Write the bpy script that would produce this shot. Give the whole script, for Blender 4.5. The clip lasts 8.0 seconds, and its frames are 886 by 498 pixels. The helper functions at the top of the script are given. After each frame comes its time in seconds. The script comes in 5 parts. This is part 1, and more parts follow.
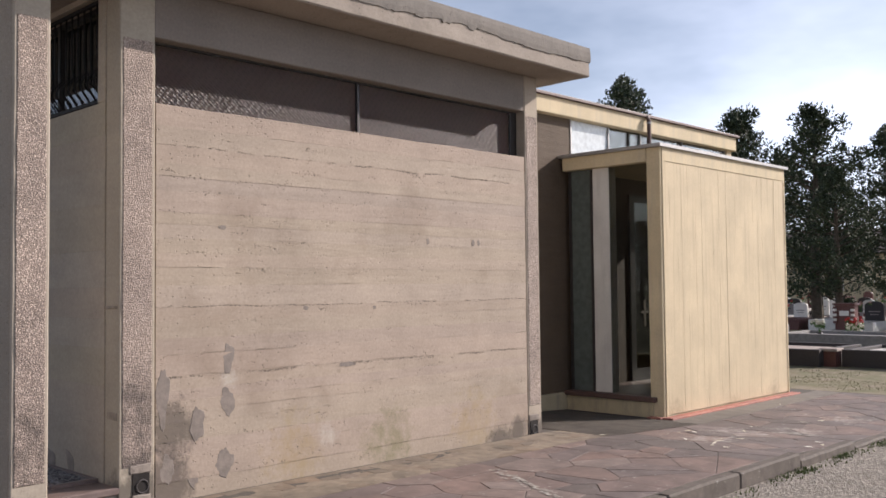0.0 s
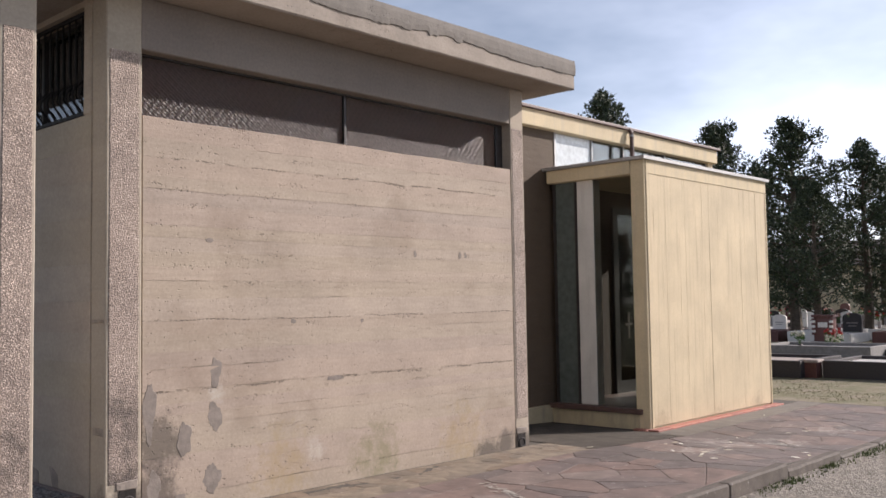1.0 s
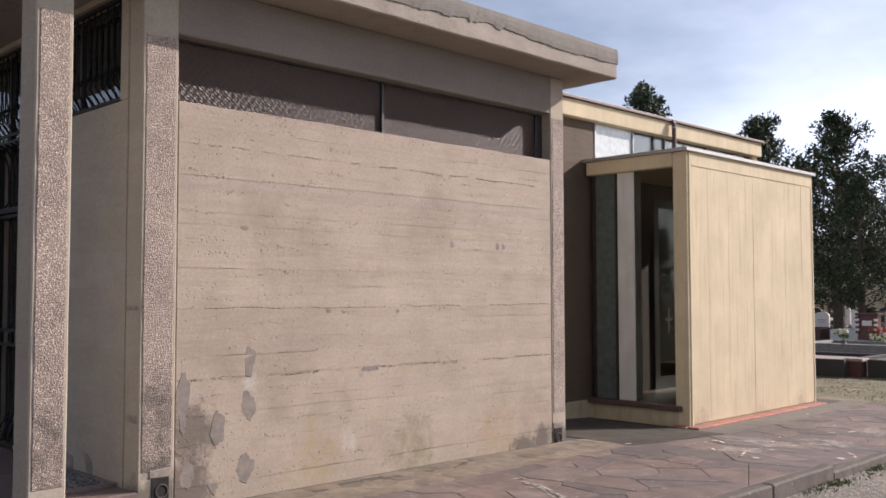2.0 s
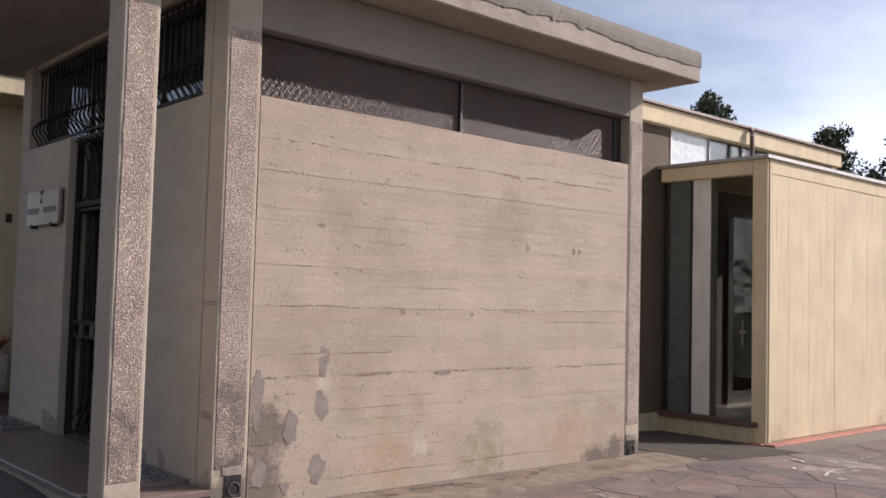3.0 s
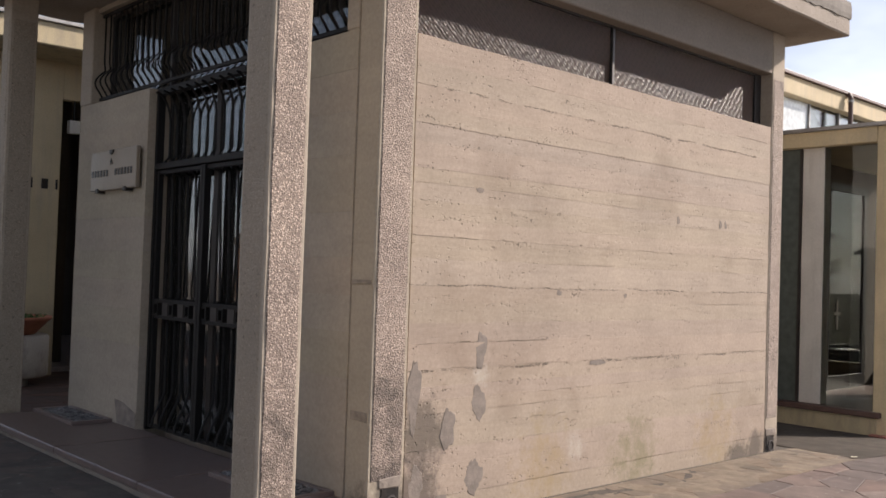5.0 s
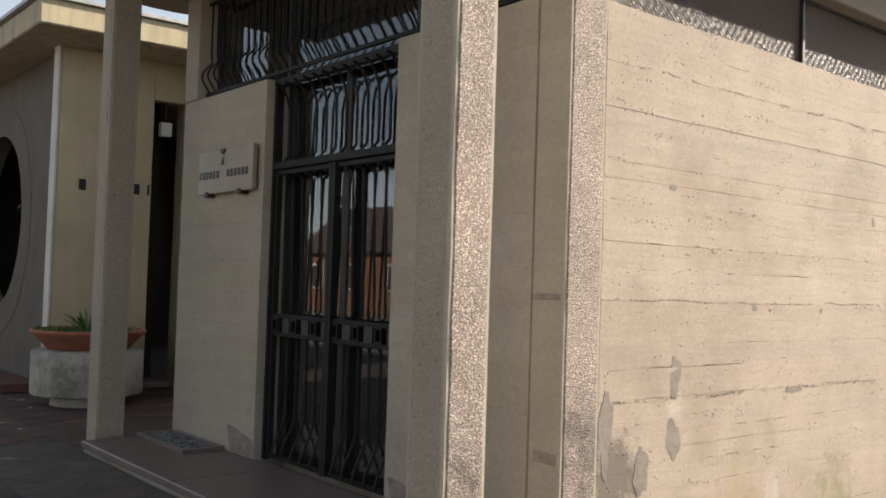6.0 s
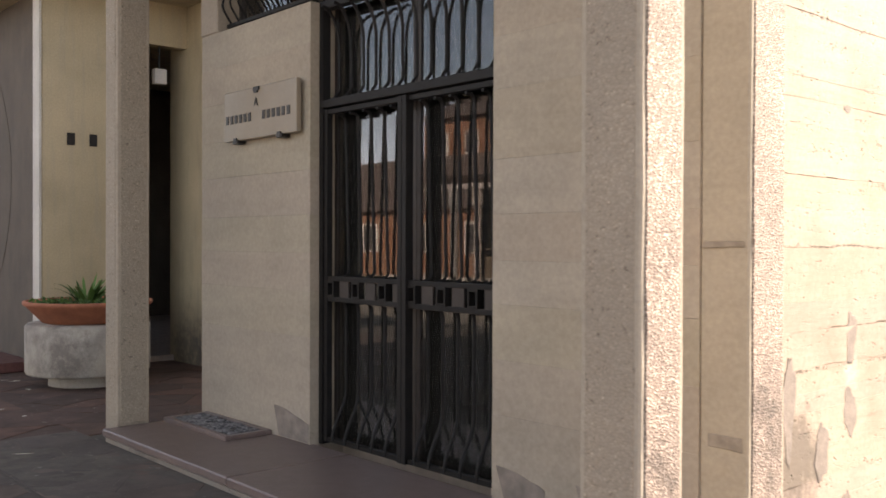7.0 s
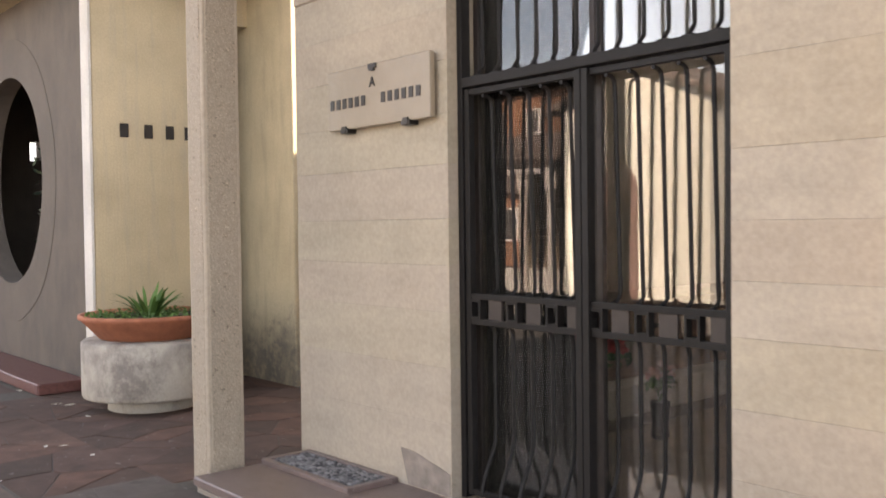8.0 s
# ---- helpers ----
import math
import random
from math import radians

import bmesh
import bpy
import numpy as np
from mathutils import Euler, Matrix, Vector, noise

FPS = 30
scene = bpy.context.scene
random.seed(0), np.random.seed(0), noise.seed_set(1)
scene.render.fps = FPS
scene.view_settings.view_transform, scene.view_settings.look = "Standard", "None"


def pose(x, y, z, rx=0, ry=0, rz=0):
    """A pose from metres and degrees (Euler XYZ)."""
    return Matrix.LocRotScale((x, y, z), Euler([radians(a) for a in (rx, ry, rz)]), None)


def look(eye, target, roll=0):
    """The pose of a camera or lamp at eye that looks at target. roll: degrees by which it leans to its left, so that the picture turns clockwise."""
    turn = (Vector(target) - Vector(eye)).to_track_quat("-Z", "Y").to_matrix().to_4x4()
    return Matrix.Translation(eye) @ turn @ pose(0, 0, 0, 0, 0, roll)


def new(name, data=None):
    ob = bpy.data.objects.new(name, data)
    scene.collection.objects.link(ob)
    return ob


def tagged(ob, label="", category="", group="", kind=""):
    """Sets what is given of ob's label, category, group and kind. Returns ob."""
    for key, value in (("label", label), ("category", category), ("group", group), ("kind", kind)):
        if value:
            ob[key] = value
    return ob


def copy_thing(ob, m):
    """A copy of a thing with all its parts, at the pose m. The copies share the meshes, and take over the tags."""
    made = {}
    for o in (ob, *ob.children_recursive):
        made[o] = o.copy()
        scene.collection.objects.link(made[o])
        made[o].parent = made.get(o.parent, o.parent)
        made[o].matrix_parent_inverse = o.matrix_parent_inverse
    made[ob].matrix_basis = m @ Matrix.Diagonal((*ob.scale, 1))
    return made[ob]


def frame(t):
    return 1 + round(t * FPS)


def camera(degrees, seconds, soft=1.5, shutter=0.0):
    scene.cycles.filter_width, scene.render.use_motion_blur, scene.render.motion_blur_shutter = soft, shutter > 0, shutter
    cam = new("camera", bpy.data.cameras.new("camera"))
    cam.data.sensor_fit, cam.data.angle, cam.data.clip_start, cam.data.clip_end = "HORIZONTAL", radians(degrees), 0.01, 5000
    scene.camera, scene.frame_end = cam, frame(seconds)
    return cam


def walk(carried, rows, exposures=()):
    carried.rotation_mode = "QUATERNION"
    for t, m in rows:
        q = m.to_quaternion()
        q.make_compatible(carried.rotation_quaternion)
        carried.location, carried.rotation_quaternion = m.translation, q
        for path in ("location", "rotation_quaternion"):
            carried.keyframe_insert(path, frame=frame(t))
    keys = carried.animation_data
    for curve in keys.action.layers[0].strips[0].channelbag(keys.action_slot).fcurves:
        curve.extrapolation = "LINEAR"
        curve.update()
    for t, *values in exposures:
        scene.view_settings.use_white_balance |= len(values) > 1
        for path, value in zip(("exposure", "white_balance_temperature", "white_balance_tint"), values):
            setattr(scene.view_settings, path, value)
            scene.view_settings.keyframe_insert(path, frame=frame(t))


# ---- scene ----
cam = camera(51.1, 8.0, 1.65, 0.2)
PATH = [
    (0, (0.041, 0.014, 1.415), (-1.357, 1.442, 1.498), -0.6),
    (0.5, (0.009, -0.003, 1.416), (-1.373, 1.438, 1.52), -0.7),
    (1, (-0.032, -0.022, 1.401), (-1.395, 1.436, 1.514), -0.9),
    (2.5, (-0.216, 0.099, 1.382), (-1.682, 1.456, 1.483), 0.7),
    (3, (-0.367, 0.052, 1.36), (-1.868, 1.368, 1.471), 1.5),
    (3.5, (-0.627, -0.064, 1.337), (-2.162, 1.216, 1.414), 2.0),
    (4, (-1.004, -0.121, 1.286), (-2.566, 1.129, 1.289), 1.8),
    (5.5, (-2.502, -0.207, 1.374), (-3.938, 1.182, 1.452), 1.9),
    (6, (-3.037, -0.134, 1.356), (-4.585, 1.131, 1.427), 1.8),
    (6.5, (-3.574, -0.153, 1.33), (-5.084, 1.158, 1.279), 1.3),
    (7, (-4.183, -0.121, 1.311), (-5.676, 1.209, 1.294), 0.2),
    (7.5, (-4.815, -0.1, 1.392), (-6.317, 1.212, 1.239), -0.4),
    (8, (-5.454, -0.014, 1.433), (-6.965, 1.294, 1.383), -0.7),
]
EXPOSURES = [
    (0.0, 0.35, 6450, 18), (1.0, 0.36, 6450, 18), (2.5, 0.35, 6450, 20), (3.5, 0.35, 6550, 20), (4.0, 0.39, 6650, 19), (5.5, 0.46, 6900, 15),
    (6.0, 0.80, 7050, 10), (6.5, 1.25, 7100, 9), (7.0, 1.70, 7650, 18), (7.5, 2.45, 7900, 20), (8.0, 2.72, 7900, 19),
]
walk(cam, [(t, look(eye, target, roll)) for t, eye, target, roll in PATH], EXPOSURES)

# ---- world, sun ----
SUN_X, SUN_Y, SUN_EL = 0.40, 0.917, 27.5
world = bpy.data.worlds.new("sky")
scene.world = world
world.use_nodes = True
wn, wl = world.node_tree.nodes, world.node_tree.links
sky = wn.new("ShaderNodeTexSky")
sky.sky_type, sky.sun_disc = "NISHITA", False
sky.sun_elevation = radians(SUN_EL)
sky.sun_rotation = math.atan2(SUN_X, SUN_Y)
sky.air_density, sky.dust_density, sky.ozone_density = 1.0, 0.8, 1.3
wco = wn.new("ShaderNodeTexCoord")
wmap = wn.new("ShaderNodeMapping")
wmap.inputs["Scale"].default_value = (1.0, 1.0, 2.6)
wmap.inputs["Location"].default_value = (3.96, 1.88, 2.84)
wl.new(wco.outputs["Generated"], wmap.inputs["Vector"])
wno = wn.new("ShaderNodeTexNoise")
wno.inputs["Scale"].default_value, wno.inputs["Detail"].default_value = 2.6, 5.0
wno.inputs["Roughness"].default_value = 0.55
wl.new(wmap.outputs["Vector"], wno.inputs["Vector"])
wrm = wn.new("ShaderNodeValToRGB")
wrm.color_ramp.elements[0].position, wrm.color_ramp.elements[1].position = 0.38, 0.68
wrm.color_ramp.elements[0].color = (0.20, 0.20, 0.20, 1)
wrm.color_ramp.elements[1].color = (0.72, 0.72, 0.72, 1)
wl.new(wno.outputs["Fac"], wrm.inputs["Fac"])
wmx = wn.new("ShaderNodeMix")
wmx.data_type = "RGBA"
wl.new(wrm.outputs["Color"], wmx.inputs["Factor"])
wl.new(sky.outputs["Color"], wmx.inputs["A"])
# clouds take their brightness from the sky behind them, so they shine most towards the sun
wbw, wgain, wcol = wn.new("ShaderNodeRGBToBW"), wn.new("ShaderNodeMath"), wn.new("ShaderNodeVectorMath")
wl.new(sky.outputs["Color"], wbw.inputs[0])
wgain.operation = "MULTIPLY_ADD"
wgain.inputs[1].default_value, wgain.inputs[2].default_value = 2.8, 0.8
wl.new(wbw.outputs[0], wgain.inputs[0])
wcol.operation = "SCALE"
wcol.inputs[0].default_value = (0.86, 0.985, 1.17)
wl.new(wgain.outputs[0], wcol.inputs["Scale"])
wl.new(wcol.outputs[0], wmx.inputs["B"])
bg = wn["Background"]
bg.inputs["Strength"].default_value = 0.070
wl.new(wmx.outputs["Result"], bg.inputs["Color"])

sun = bpy.data.lights.new("sun", "SUN")
sun.energy, sun.angle, sun.color = 5.0, radians(0.6), (1.0, 0.93, 0.83)
sun_ob = new("sun", sun)
c = math.cos(radians(SUN_EL))
sun_ob.matrix_basis = look((SUN_X * c * 60, SUN_Y * c * 60, math.sin(radians(SUN_EL)) * 60), (0, 0, 0))


# ---- materials ----
def material(name, rough=0.8, metal=0.0):
    m = bpy.data.materials.new(name)
    m.use_nodes = True
    b = m.node_tree.nodes["Principled BSDF"]
    b.inputs["Roughness"].default_value, b.inputs["Metallic"].default_value = rough, metal
    return m, m.node_tree.nodes, m.node_tree.links, b


def coords(n, l, scale=(1, 1, 1)):
    mp = n.new("ShaderNodeMapping")
    mp.inputs["Scale"].default_value = scale
    geo = n.new("ShaderNodeNewGeometry")
    l.new(geo.outputs["Position"], mp.inputs["Vector"])
    return mp.outputs["Vector"]


def noise_tex(n, l, vec, scale, detail=5.0, rough=0.55):
    t = n.new("ShaderNodeTexNoise")
    t.inputs["Scale"].default_value, t.inputs["Detail"].default_value, t.inputs["Roughness"].default_value = scale, detail, rough
    l.new(vec, t.inputs["Vector"])
    return t.outputs["Fac"]


def ramp(n, l, fac, stops):
    r = n.new("ShaderNodeValToRGB")
    e = r.color_ramp.elements
    while len(e) < len(stops):
        e.new(0.5)
    for el, (p, c) in zip(e, stops):
        el.position, el.color = p, (*c, 1) if len(c) == 3 else c
    l.new(fac, r.inputs["Fac"])
    return r.outputs["Color"]


def mix(n, l, fac, a, b, blend="MIX"):
    m = n.new("ShaderNodeMix")
    m.data_type, m.blend_type = "RGBA", blend
    for sock, v in (("Factor", fac), ("A", a), ("B", b)):
        if isinstance(v, (int, float)):
            m.inputs[sock].default_value = v
        elif isinstance(v, tuple):
            m.inputs[sock].default_value = (*v, 1)
        else:
            l.new(v, m.inputs[sock])
    return m.outputs["Result"]


def bump(n, l, b, height, strength, dist, prev=None):
    k = n.new("ShaderNodeBump")
    k.inputs["Strength"].default_value, k.inputs["Distance"].default_value = strength, dist
    l.new(height, k.inputs["Height"])
    if prev is not None:
        l.new(prev, k.inputs["Normal"])
    l.new(k.outputs["Normal"], b.inputs["Normal"])
    return k.outputs["Normal"]


def voronoi(n, l, vec, scale, feature="F1"):
    v = n.new("ShaderNodeTexVoronoi")
    v.feature = feature
    v.inputs["Scale"].default_value = scale
    l.new(vec, v.inputs["Vector"])
    return v


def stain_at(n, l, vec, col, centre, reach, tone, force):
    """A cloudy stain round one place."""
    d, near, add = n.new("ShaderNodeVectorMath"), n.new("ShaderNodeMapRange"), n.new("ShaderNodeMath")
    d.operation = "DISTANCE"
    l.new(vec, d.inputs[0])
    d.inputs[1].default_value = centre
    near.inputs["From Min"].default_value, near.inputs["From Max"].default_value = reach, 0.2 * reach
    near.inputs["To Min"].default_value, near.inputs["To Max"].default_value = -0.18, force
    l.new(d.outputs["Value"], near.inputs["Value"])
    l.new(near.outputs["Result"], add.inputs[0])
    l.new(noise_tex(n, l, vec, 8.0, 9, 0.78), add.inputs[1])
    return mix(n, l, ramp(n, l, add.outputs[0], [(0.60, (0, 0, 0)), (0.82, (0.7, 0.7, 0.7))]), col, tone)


def seam_wear(n, l, vec, height, half):
    """Broken, honeycombed concrete along one level seam: 0 where a hole is, 1 elsewhere."""
    sep, wob, dist, near = n.new("ShaderNodeSeparateXYZ"), n.new("ShaderNodeMath"), n.new("ShaderNodeMath"), n.new("ShaderNodeMapRange")
    l.new(vec, sep.inputs[0])
    wob.operation, wob.inputs[1].default_value = "MULTIPLY_ADD", 0.06
    l.new(noise_tex(n, l, vec, 2.5, 4), wob.inputs[0])
    l.new(sep.outputs["Z"], wob.inputs[2])
    dist.operation, dist.inputs[1].default_value, dist.inputs[2].default_value = "COMPARE", height + 0.03, half
    near.inputs["From Min"].default_value, near.inputs["From Max"].default_value = 0.0, 1.0
    l.new(wob.outputs[0], dist.inputs[0])
    l.new(dist.outputs[0], near.inputs["Value"])
    holes = ramp(n, l, noise_tex(n, l, vec, 36.0, 5, 0.7), [(0.45, (0, 0, 0)), (0.56, (1, 1, 1))])
    far_from = ramp(n, l, near.outputs["Result"], [(0.0, (1, 1, 1)), (1.0, (0, 0, 0))])
    some = ramp(n, l, noise_tex(n, l, vec, 1.4 + height, 4, 0.6), [(0.46, (1, 1, 1)), (0.54, (0, 0, 0))])
    return mix(n, l, 1.0, mix(n, l, 1.0, holes, far_from, "SCREEN"), some, "SCREEN")


def concrete(name, base, streak=(1.0, 1.0, 6.0), pits=0.6, island=0.1, stain=(0.5, 0.46, 0.42), rough=0.85, spots=(), ripple=0.65, lines=(), course=0.0, band=0.42, blots=0.55):
    """Cast concrete with board streaks, cloudy stains and air holes."""
    m, n, l, b = material(name, rough)
    v1, v2 = coords(n, l), coords(n, l, streak)
    dark, lite = tuple(x * 0.72 for x in base), tuple(min(1, x * 1.2) for x in base)
    col = ramp(n, l, noise_tex(n, l, v1, 1.7, 6), [(0.3, dark), (0.52, base), (0.74, lite)])
    col = mix(n, l, band, col, ramp(n, l, noise_tex(n, l, v2, 2.6, 6, 0.55), [(0.3, tuple(x * 0.8 for x in base)), (0.7, lite)]))
    col = mix(n, l, 0.35, col, ramp(n, l, noise_tex(n, l, v1, 45.0, 3), [(0.3, dark), (0.7, lite)]))
    blot = ramp(n, l, noise_tex(n, l, v1, 0.9, 8, 0.7), [(0.55, (0, 0, 0)), (0.72, (blots,) * 3)])
    col = mix(n, l, blot, col, tuple(x * s * 1.15 for x, s in zip(base, stain)))
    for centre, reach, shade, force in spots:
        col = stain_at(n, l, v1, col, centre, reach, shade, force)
    if course:
        inf = n.new("ShaderNodeObjectInfo")
        tone = ramp(n, l, inf.outputs["Random"], [(0.0, (1 - course,) * 3), (0.35, (1.03, 1, 0.98)), (0.7, (1.0, 1.0, 0.94)), (1.0, (1 + course,) * 3)])
        col = mix(n, l, 1.0, col, tone, "MULTIPLY")
    geo = n.new("ShaderNodeNewGeometry")
    tone = ramp(n, l, geo.outputs["Random Per Island"], [(0.0, (1 - island,) * 3), (1.0, (1 + island,) * 3)])
    col = mix(n, l, 1.0, col, tone, "MULTIPLY")
    hole = voronoi(n, l, v1, 34.0)
    pit = ramp(n, l, hole.outputs["Distance"], [(0.10, (0, 0, 0)), (0.24, (1, 1, 1))])
    keep = ramp(n, l, noise_tex(n, l, v2, 3.5, 4, 0.6), [(0.50, (1, 1, 1)), (0.60, (0, 0, 0))])
    pit = mix(n, l, 1.0, pit, keep, "SCREEN")
    if lines:
        crumb = ramp(n, l, noise_tex(n, l, v1, 42.0, 3, 0.6), [(0.36, (0, 0, 0)), (0.46, (1, 1, 1))])
        some = ramp(n, l, noise_tex(n, l, v2, 2.0, 5, 0.65), [(0.59, (1, 1, 1)), (0.66, (0, 0, 0))])
        pit = mix(n, l, 1.0, pit, mix(n, l, 1.0, crumb, some, "SCREEN"), "MULTIPLY")
    for height, half in lines:
        pit = mix(n, l, 1.0, pit, seam_wear(n, l, v1, height, half), "MULTIPLY")
    col = mix(n, l, 1.0, col, mix(n, l, pits * 0.6, (1, 1, 1), pit), "MULTIPLY")
    l.new(col, b.inputs["Base Color"])
    k = bump(n, l, b, noise_tex(n, l, v2, 4.0, 5, 0.5), ripple, 0.008)
    k = bump(n, l, b, noise_tex(n, l, v1, 120.0, 4), 0.35, 0.003, k)
    bump(n, l, b, pit, pits, 0.008, k)
    return m


def aggregate(name, base, scale=75.0, depth=0.006, sparse=False, spots=(), gap=0.78):
    """Washed concrete with bare pebbles."""
    m, n, l, b = material(name, 0.8)
    v = coords(n, l)
    cell = voronoi(n, l, v, scale)
    sep = n.new("ShaderNodeSeparateColor")
    l.new(cell.outputs["Color"], sep.inputs["Color"])
    col = ramp(n, l, sep.outputs["Red"], [(0.0, tuple(x * 0.66 for x in base)), (0.35, base), (0.75, tuple(min(1, x * 1.15) for x in base)), (1.0, tuple(min(1, x * 1.6) for x in base))])
    grout = ramp(n, l, cell.outputs["Distance"], [(0.30, (1, 1, 1)), (0.62, (gap, gap * 0.97, gap * 0.95))])
    col = mix(n, l, 0.9, col, grout, "MULTIPLY")
    blot = ramp(n, l, noise_tex(n, l, v, 2.3, 7, 0.65), [(0.3, (0.62, 0.6, 0.6)), (0.62, (1.06, 1.03, 1))])
    col = mix(n, l, 0.8, col, blot, "MULTIPLY")
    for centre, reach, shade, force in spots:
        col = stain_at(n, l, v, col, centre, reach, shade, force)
    if sparse:
        some = ramp(n, l, noise_tex(n, l, v, 38.0, 3), [(0.58, (0, 0, 0)), (0.68, (1, 1, 1))])
        col = mix(n, l, some, mix(n, l, 0.72, col, tuple(x * 0.88 for x in base)), col)
    l.new(col, b.inputs["Base Color"])
    k = bump(n, l, b, grout, 0.9, depth)
    bump(n, l, b, noise_tex(n, l, v, 190.0, 3), 0.5, 0.003, k)
    return m


def plaster(name, base, streak=(6, 6, 0.5), rough=0.8, dirt=(0.33, 0.30, 0.26), amount=0.35, start=0.5, spots=()):
    m, n, l, b = material(name, rough)
    v1, v2 = coords(n, l), coords(n, l, streak)
    col = ramp(n, l, noise_tex(n, l, v1, 2.0, 6), [(0.3, tuple(x * 0.86 for x in base)), (0.7, tuple(min(1, x * 1.08) for x in base))])
    run = ramp(n, l, noise_tex(n, l, v2, 2.2, 6, 0.6), [(start, (0, 0, 0)), (start + 0.25, (amount,) * 3)])
    col = mix(n, l, run, col, dirt)
    for centre, reach in spots:
        col = stain_at(n, l, v1, col, centre, reach, dirt, 0.3)
    fine = ramp(n, l, noise_tex(n, l, v1, 60.0, 3), [(0.3, (0.92,) * 3), (0.7, (1.05,) * 3)])
    col = mix(n, l, 1.0, col, fine, "MULTIPLY")
    l.new(col, b.inputs["Base Color"])
    k = bump(n, l, b, noise_tex(n, l, v2, 9.0, 6), 0.3, 0.006)
    bump(n, l, b, noise_tex(n, l, v1, 90.0, 3), 0.3, 0.002, k)
    return m


def stone(name, base, rough=0.7, scale=9.0, spread=0.3, vary=0.0, spots=0.0, chalky=()):
    """Natural stone; vary changes the tone from piece to piece."""
    m, n, l, b = material(name, rough)
    v = coords(n, l)
    col = ramp(n, l, noise_tex(n, l, v, scale, 7, 0.62), [(0.28, tuple(x * (1 - spread) for x in base)), (0.72, tuple(min(1, x * (1 + spread)) for x in base))])
    if vary:
        inf = n.new("ShaderNodeObjectInfo")
        tone = ramp(n, l, inf.outputs["Random"], [(0.0, (1 - vary, 1 - vary, 1 - vary)), (0.4, (1.0, 0.97, 1.0)), (0.7, (1 + vary * 0.6, 1, 0.93)), (1.0, (1 + vary, 1 + vary * 0.9, 1 + vary * 0.8))])
        col = mix(n, l, 1.0, col, tone, "MULTIPLY")
    if spots:
        lich = ramp(n, l, noise_tex(n, l, v, 14.0, 6, 0.7), [(0.62, (0, 0, 0)), (0.69, (spots,) * 3)])
        col = mix(n, l, lich, col, (0.42, 0.40, 0.36))
        damp = ramp(n, l, noise_tex(n, l, v, 0.8, 5), [(0.45, (0, 0, 0)), (0.7, (0.55,) * 3)])
        col = mix(n, l, damp, col, tuple(x * 0.55 for x in base))
    for centre in chalky:
        col = stain_at(n, l, v, col, centre, 1.0, (0.55, 0.52, 0.47), 0.13)
    l.new(col, b.inputs["Base Color"])
    bump(n, l, b, noise_tex(n, l, v, scale * 5, 5), 0.4, 0.006)
    return m


def painted(name, base, rough=0.5, metal=0.0, wear=0.15):
    m, n, l, b = material(name, rough, metal)
    v = coords(n, l)
    col = ramp(n, l, noise_tex(n, l, v, 14.0, 6), [(0.3, tuple(x * (1 - wear) for x in base)), (0.7, tuple(min(1, x * (1 + wear)) for x in base))])
    l.new(col, b.inputs["Base Color"])
    bump(n, l, b, noise_tex(n, l, v, 70.0, 3), 0.15, 0.001)
    return m


def pane_glass(name, tint, mirror, rough=0.01, share=1.2, dust=0.0):
    """Window glass: clear body with a mirror share."""
    m, n, l, b = material(name, rough)
    n.remove(b)
    tr, gl, mx = n.new("ShaderNodeBsdfTransparent"), n.new("ShaderNodeBsdfGlossy"), n.new("ShaderNodeMixShader")
    tr.inputs["Color"].default_value = (*tint, 1)
    gl.inputs["Roughness"].default_value = rough
    gl.inputs["Color"].default_value = (0.95, 0.96, 0.97, 1)
    lw, mr = n.new("ShaderNodeFresnel"), n.new("ShaderNodeMath")
    lw.inputs["IOR"].default_value = 1.5
    mr.operation = "MULTIPLY_ADD"
    mr.inputs[1].default_value, mr.inputs[2].default_value = share, mirror
    mr.use_clamp = True
    l.new(lw.outputs[0], mr.inputs[0])
    l.new(mr.outputs[0], mx.inputs[0])
    l.new(tr.outputs[0], mx.inputs[1])
    l.new(gl.outputs[0], mx.inputs[2])
    df, mx2 = n.new("ShaderNodeBsdfDiffuse"), n.new("ShaderNodeMixShader")
    df.inputs["Color"].default_value = (0.45, 0.40, 0.34, 1)
    mx2.inputs[0].default_value = dust
    l.new(mx.outputs[0], mx2.inputs[1])
    l.new(df.outputs[0], mx2.inputs[2])
    l.new(mx2.outputs[0], n["Material Output"].inputs["Surface"])
    return m


def leaf_material(name, dark, lite):
    m, n, l, b = material(name, 0.7)
    geo = n.new("ShaderNodeNewGeometry")
    col = ramp(n, l, geo.outputs["Random Per Island"], [(0.0, dark), (1.0, lite)])
    l.new(col, b.inputs["Base Color"])
    return m


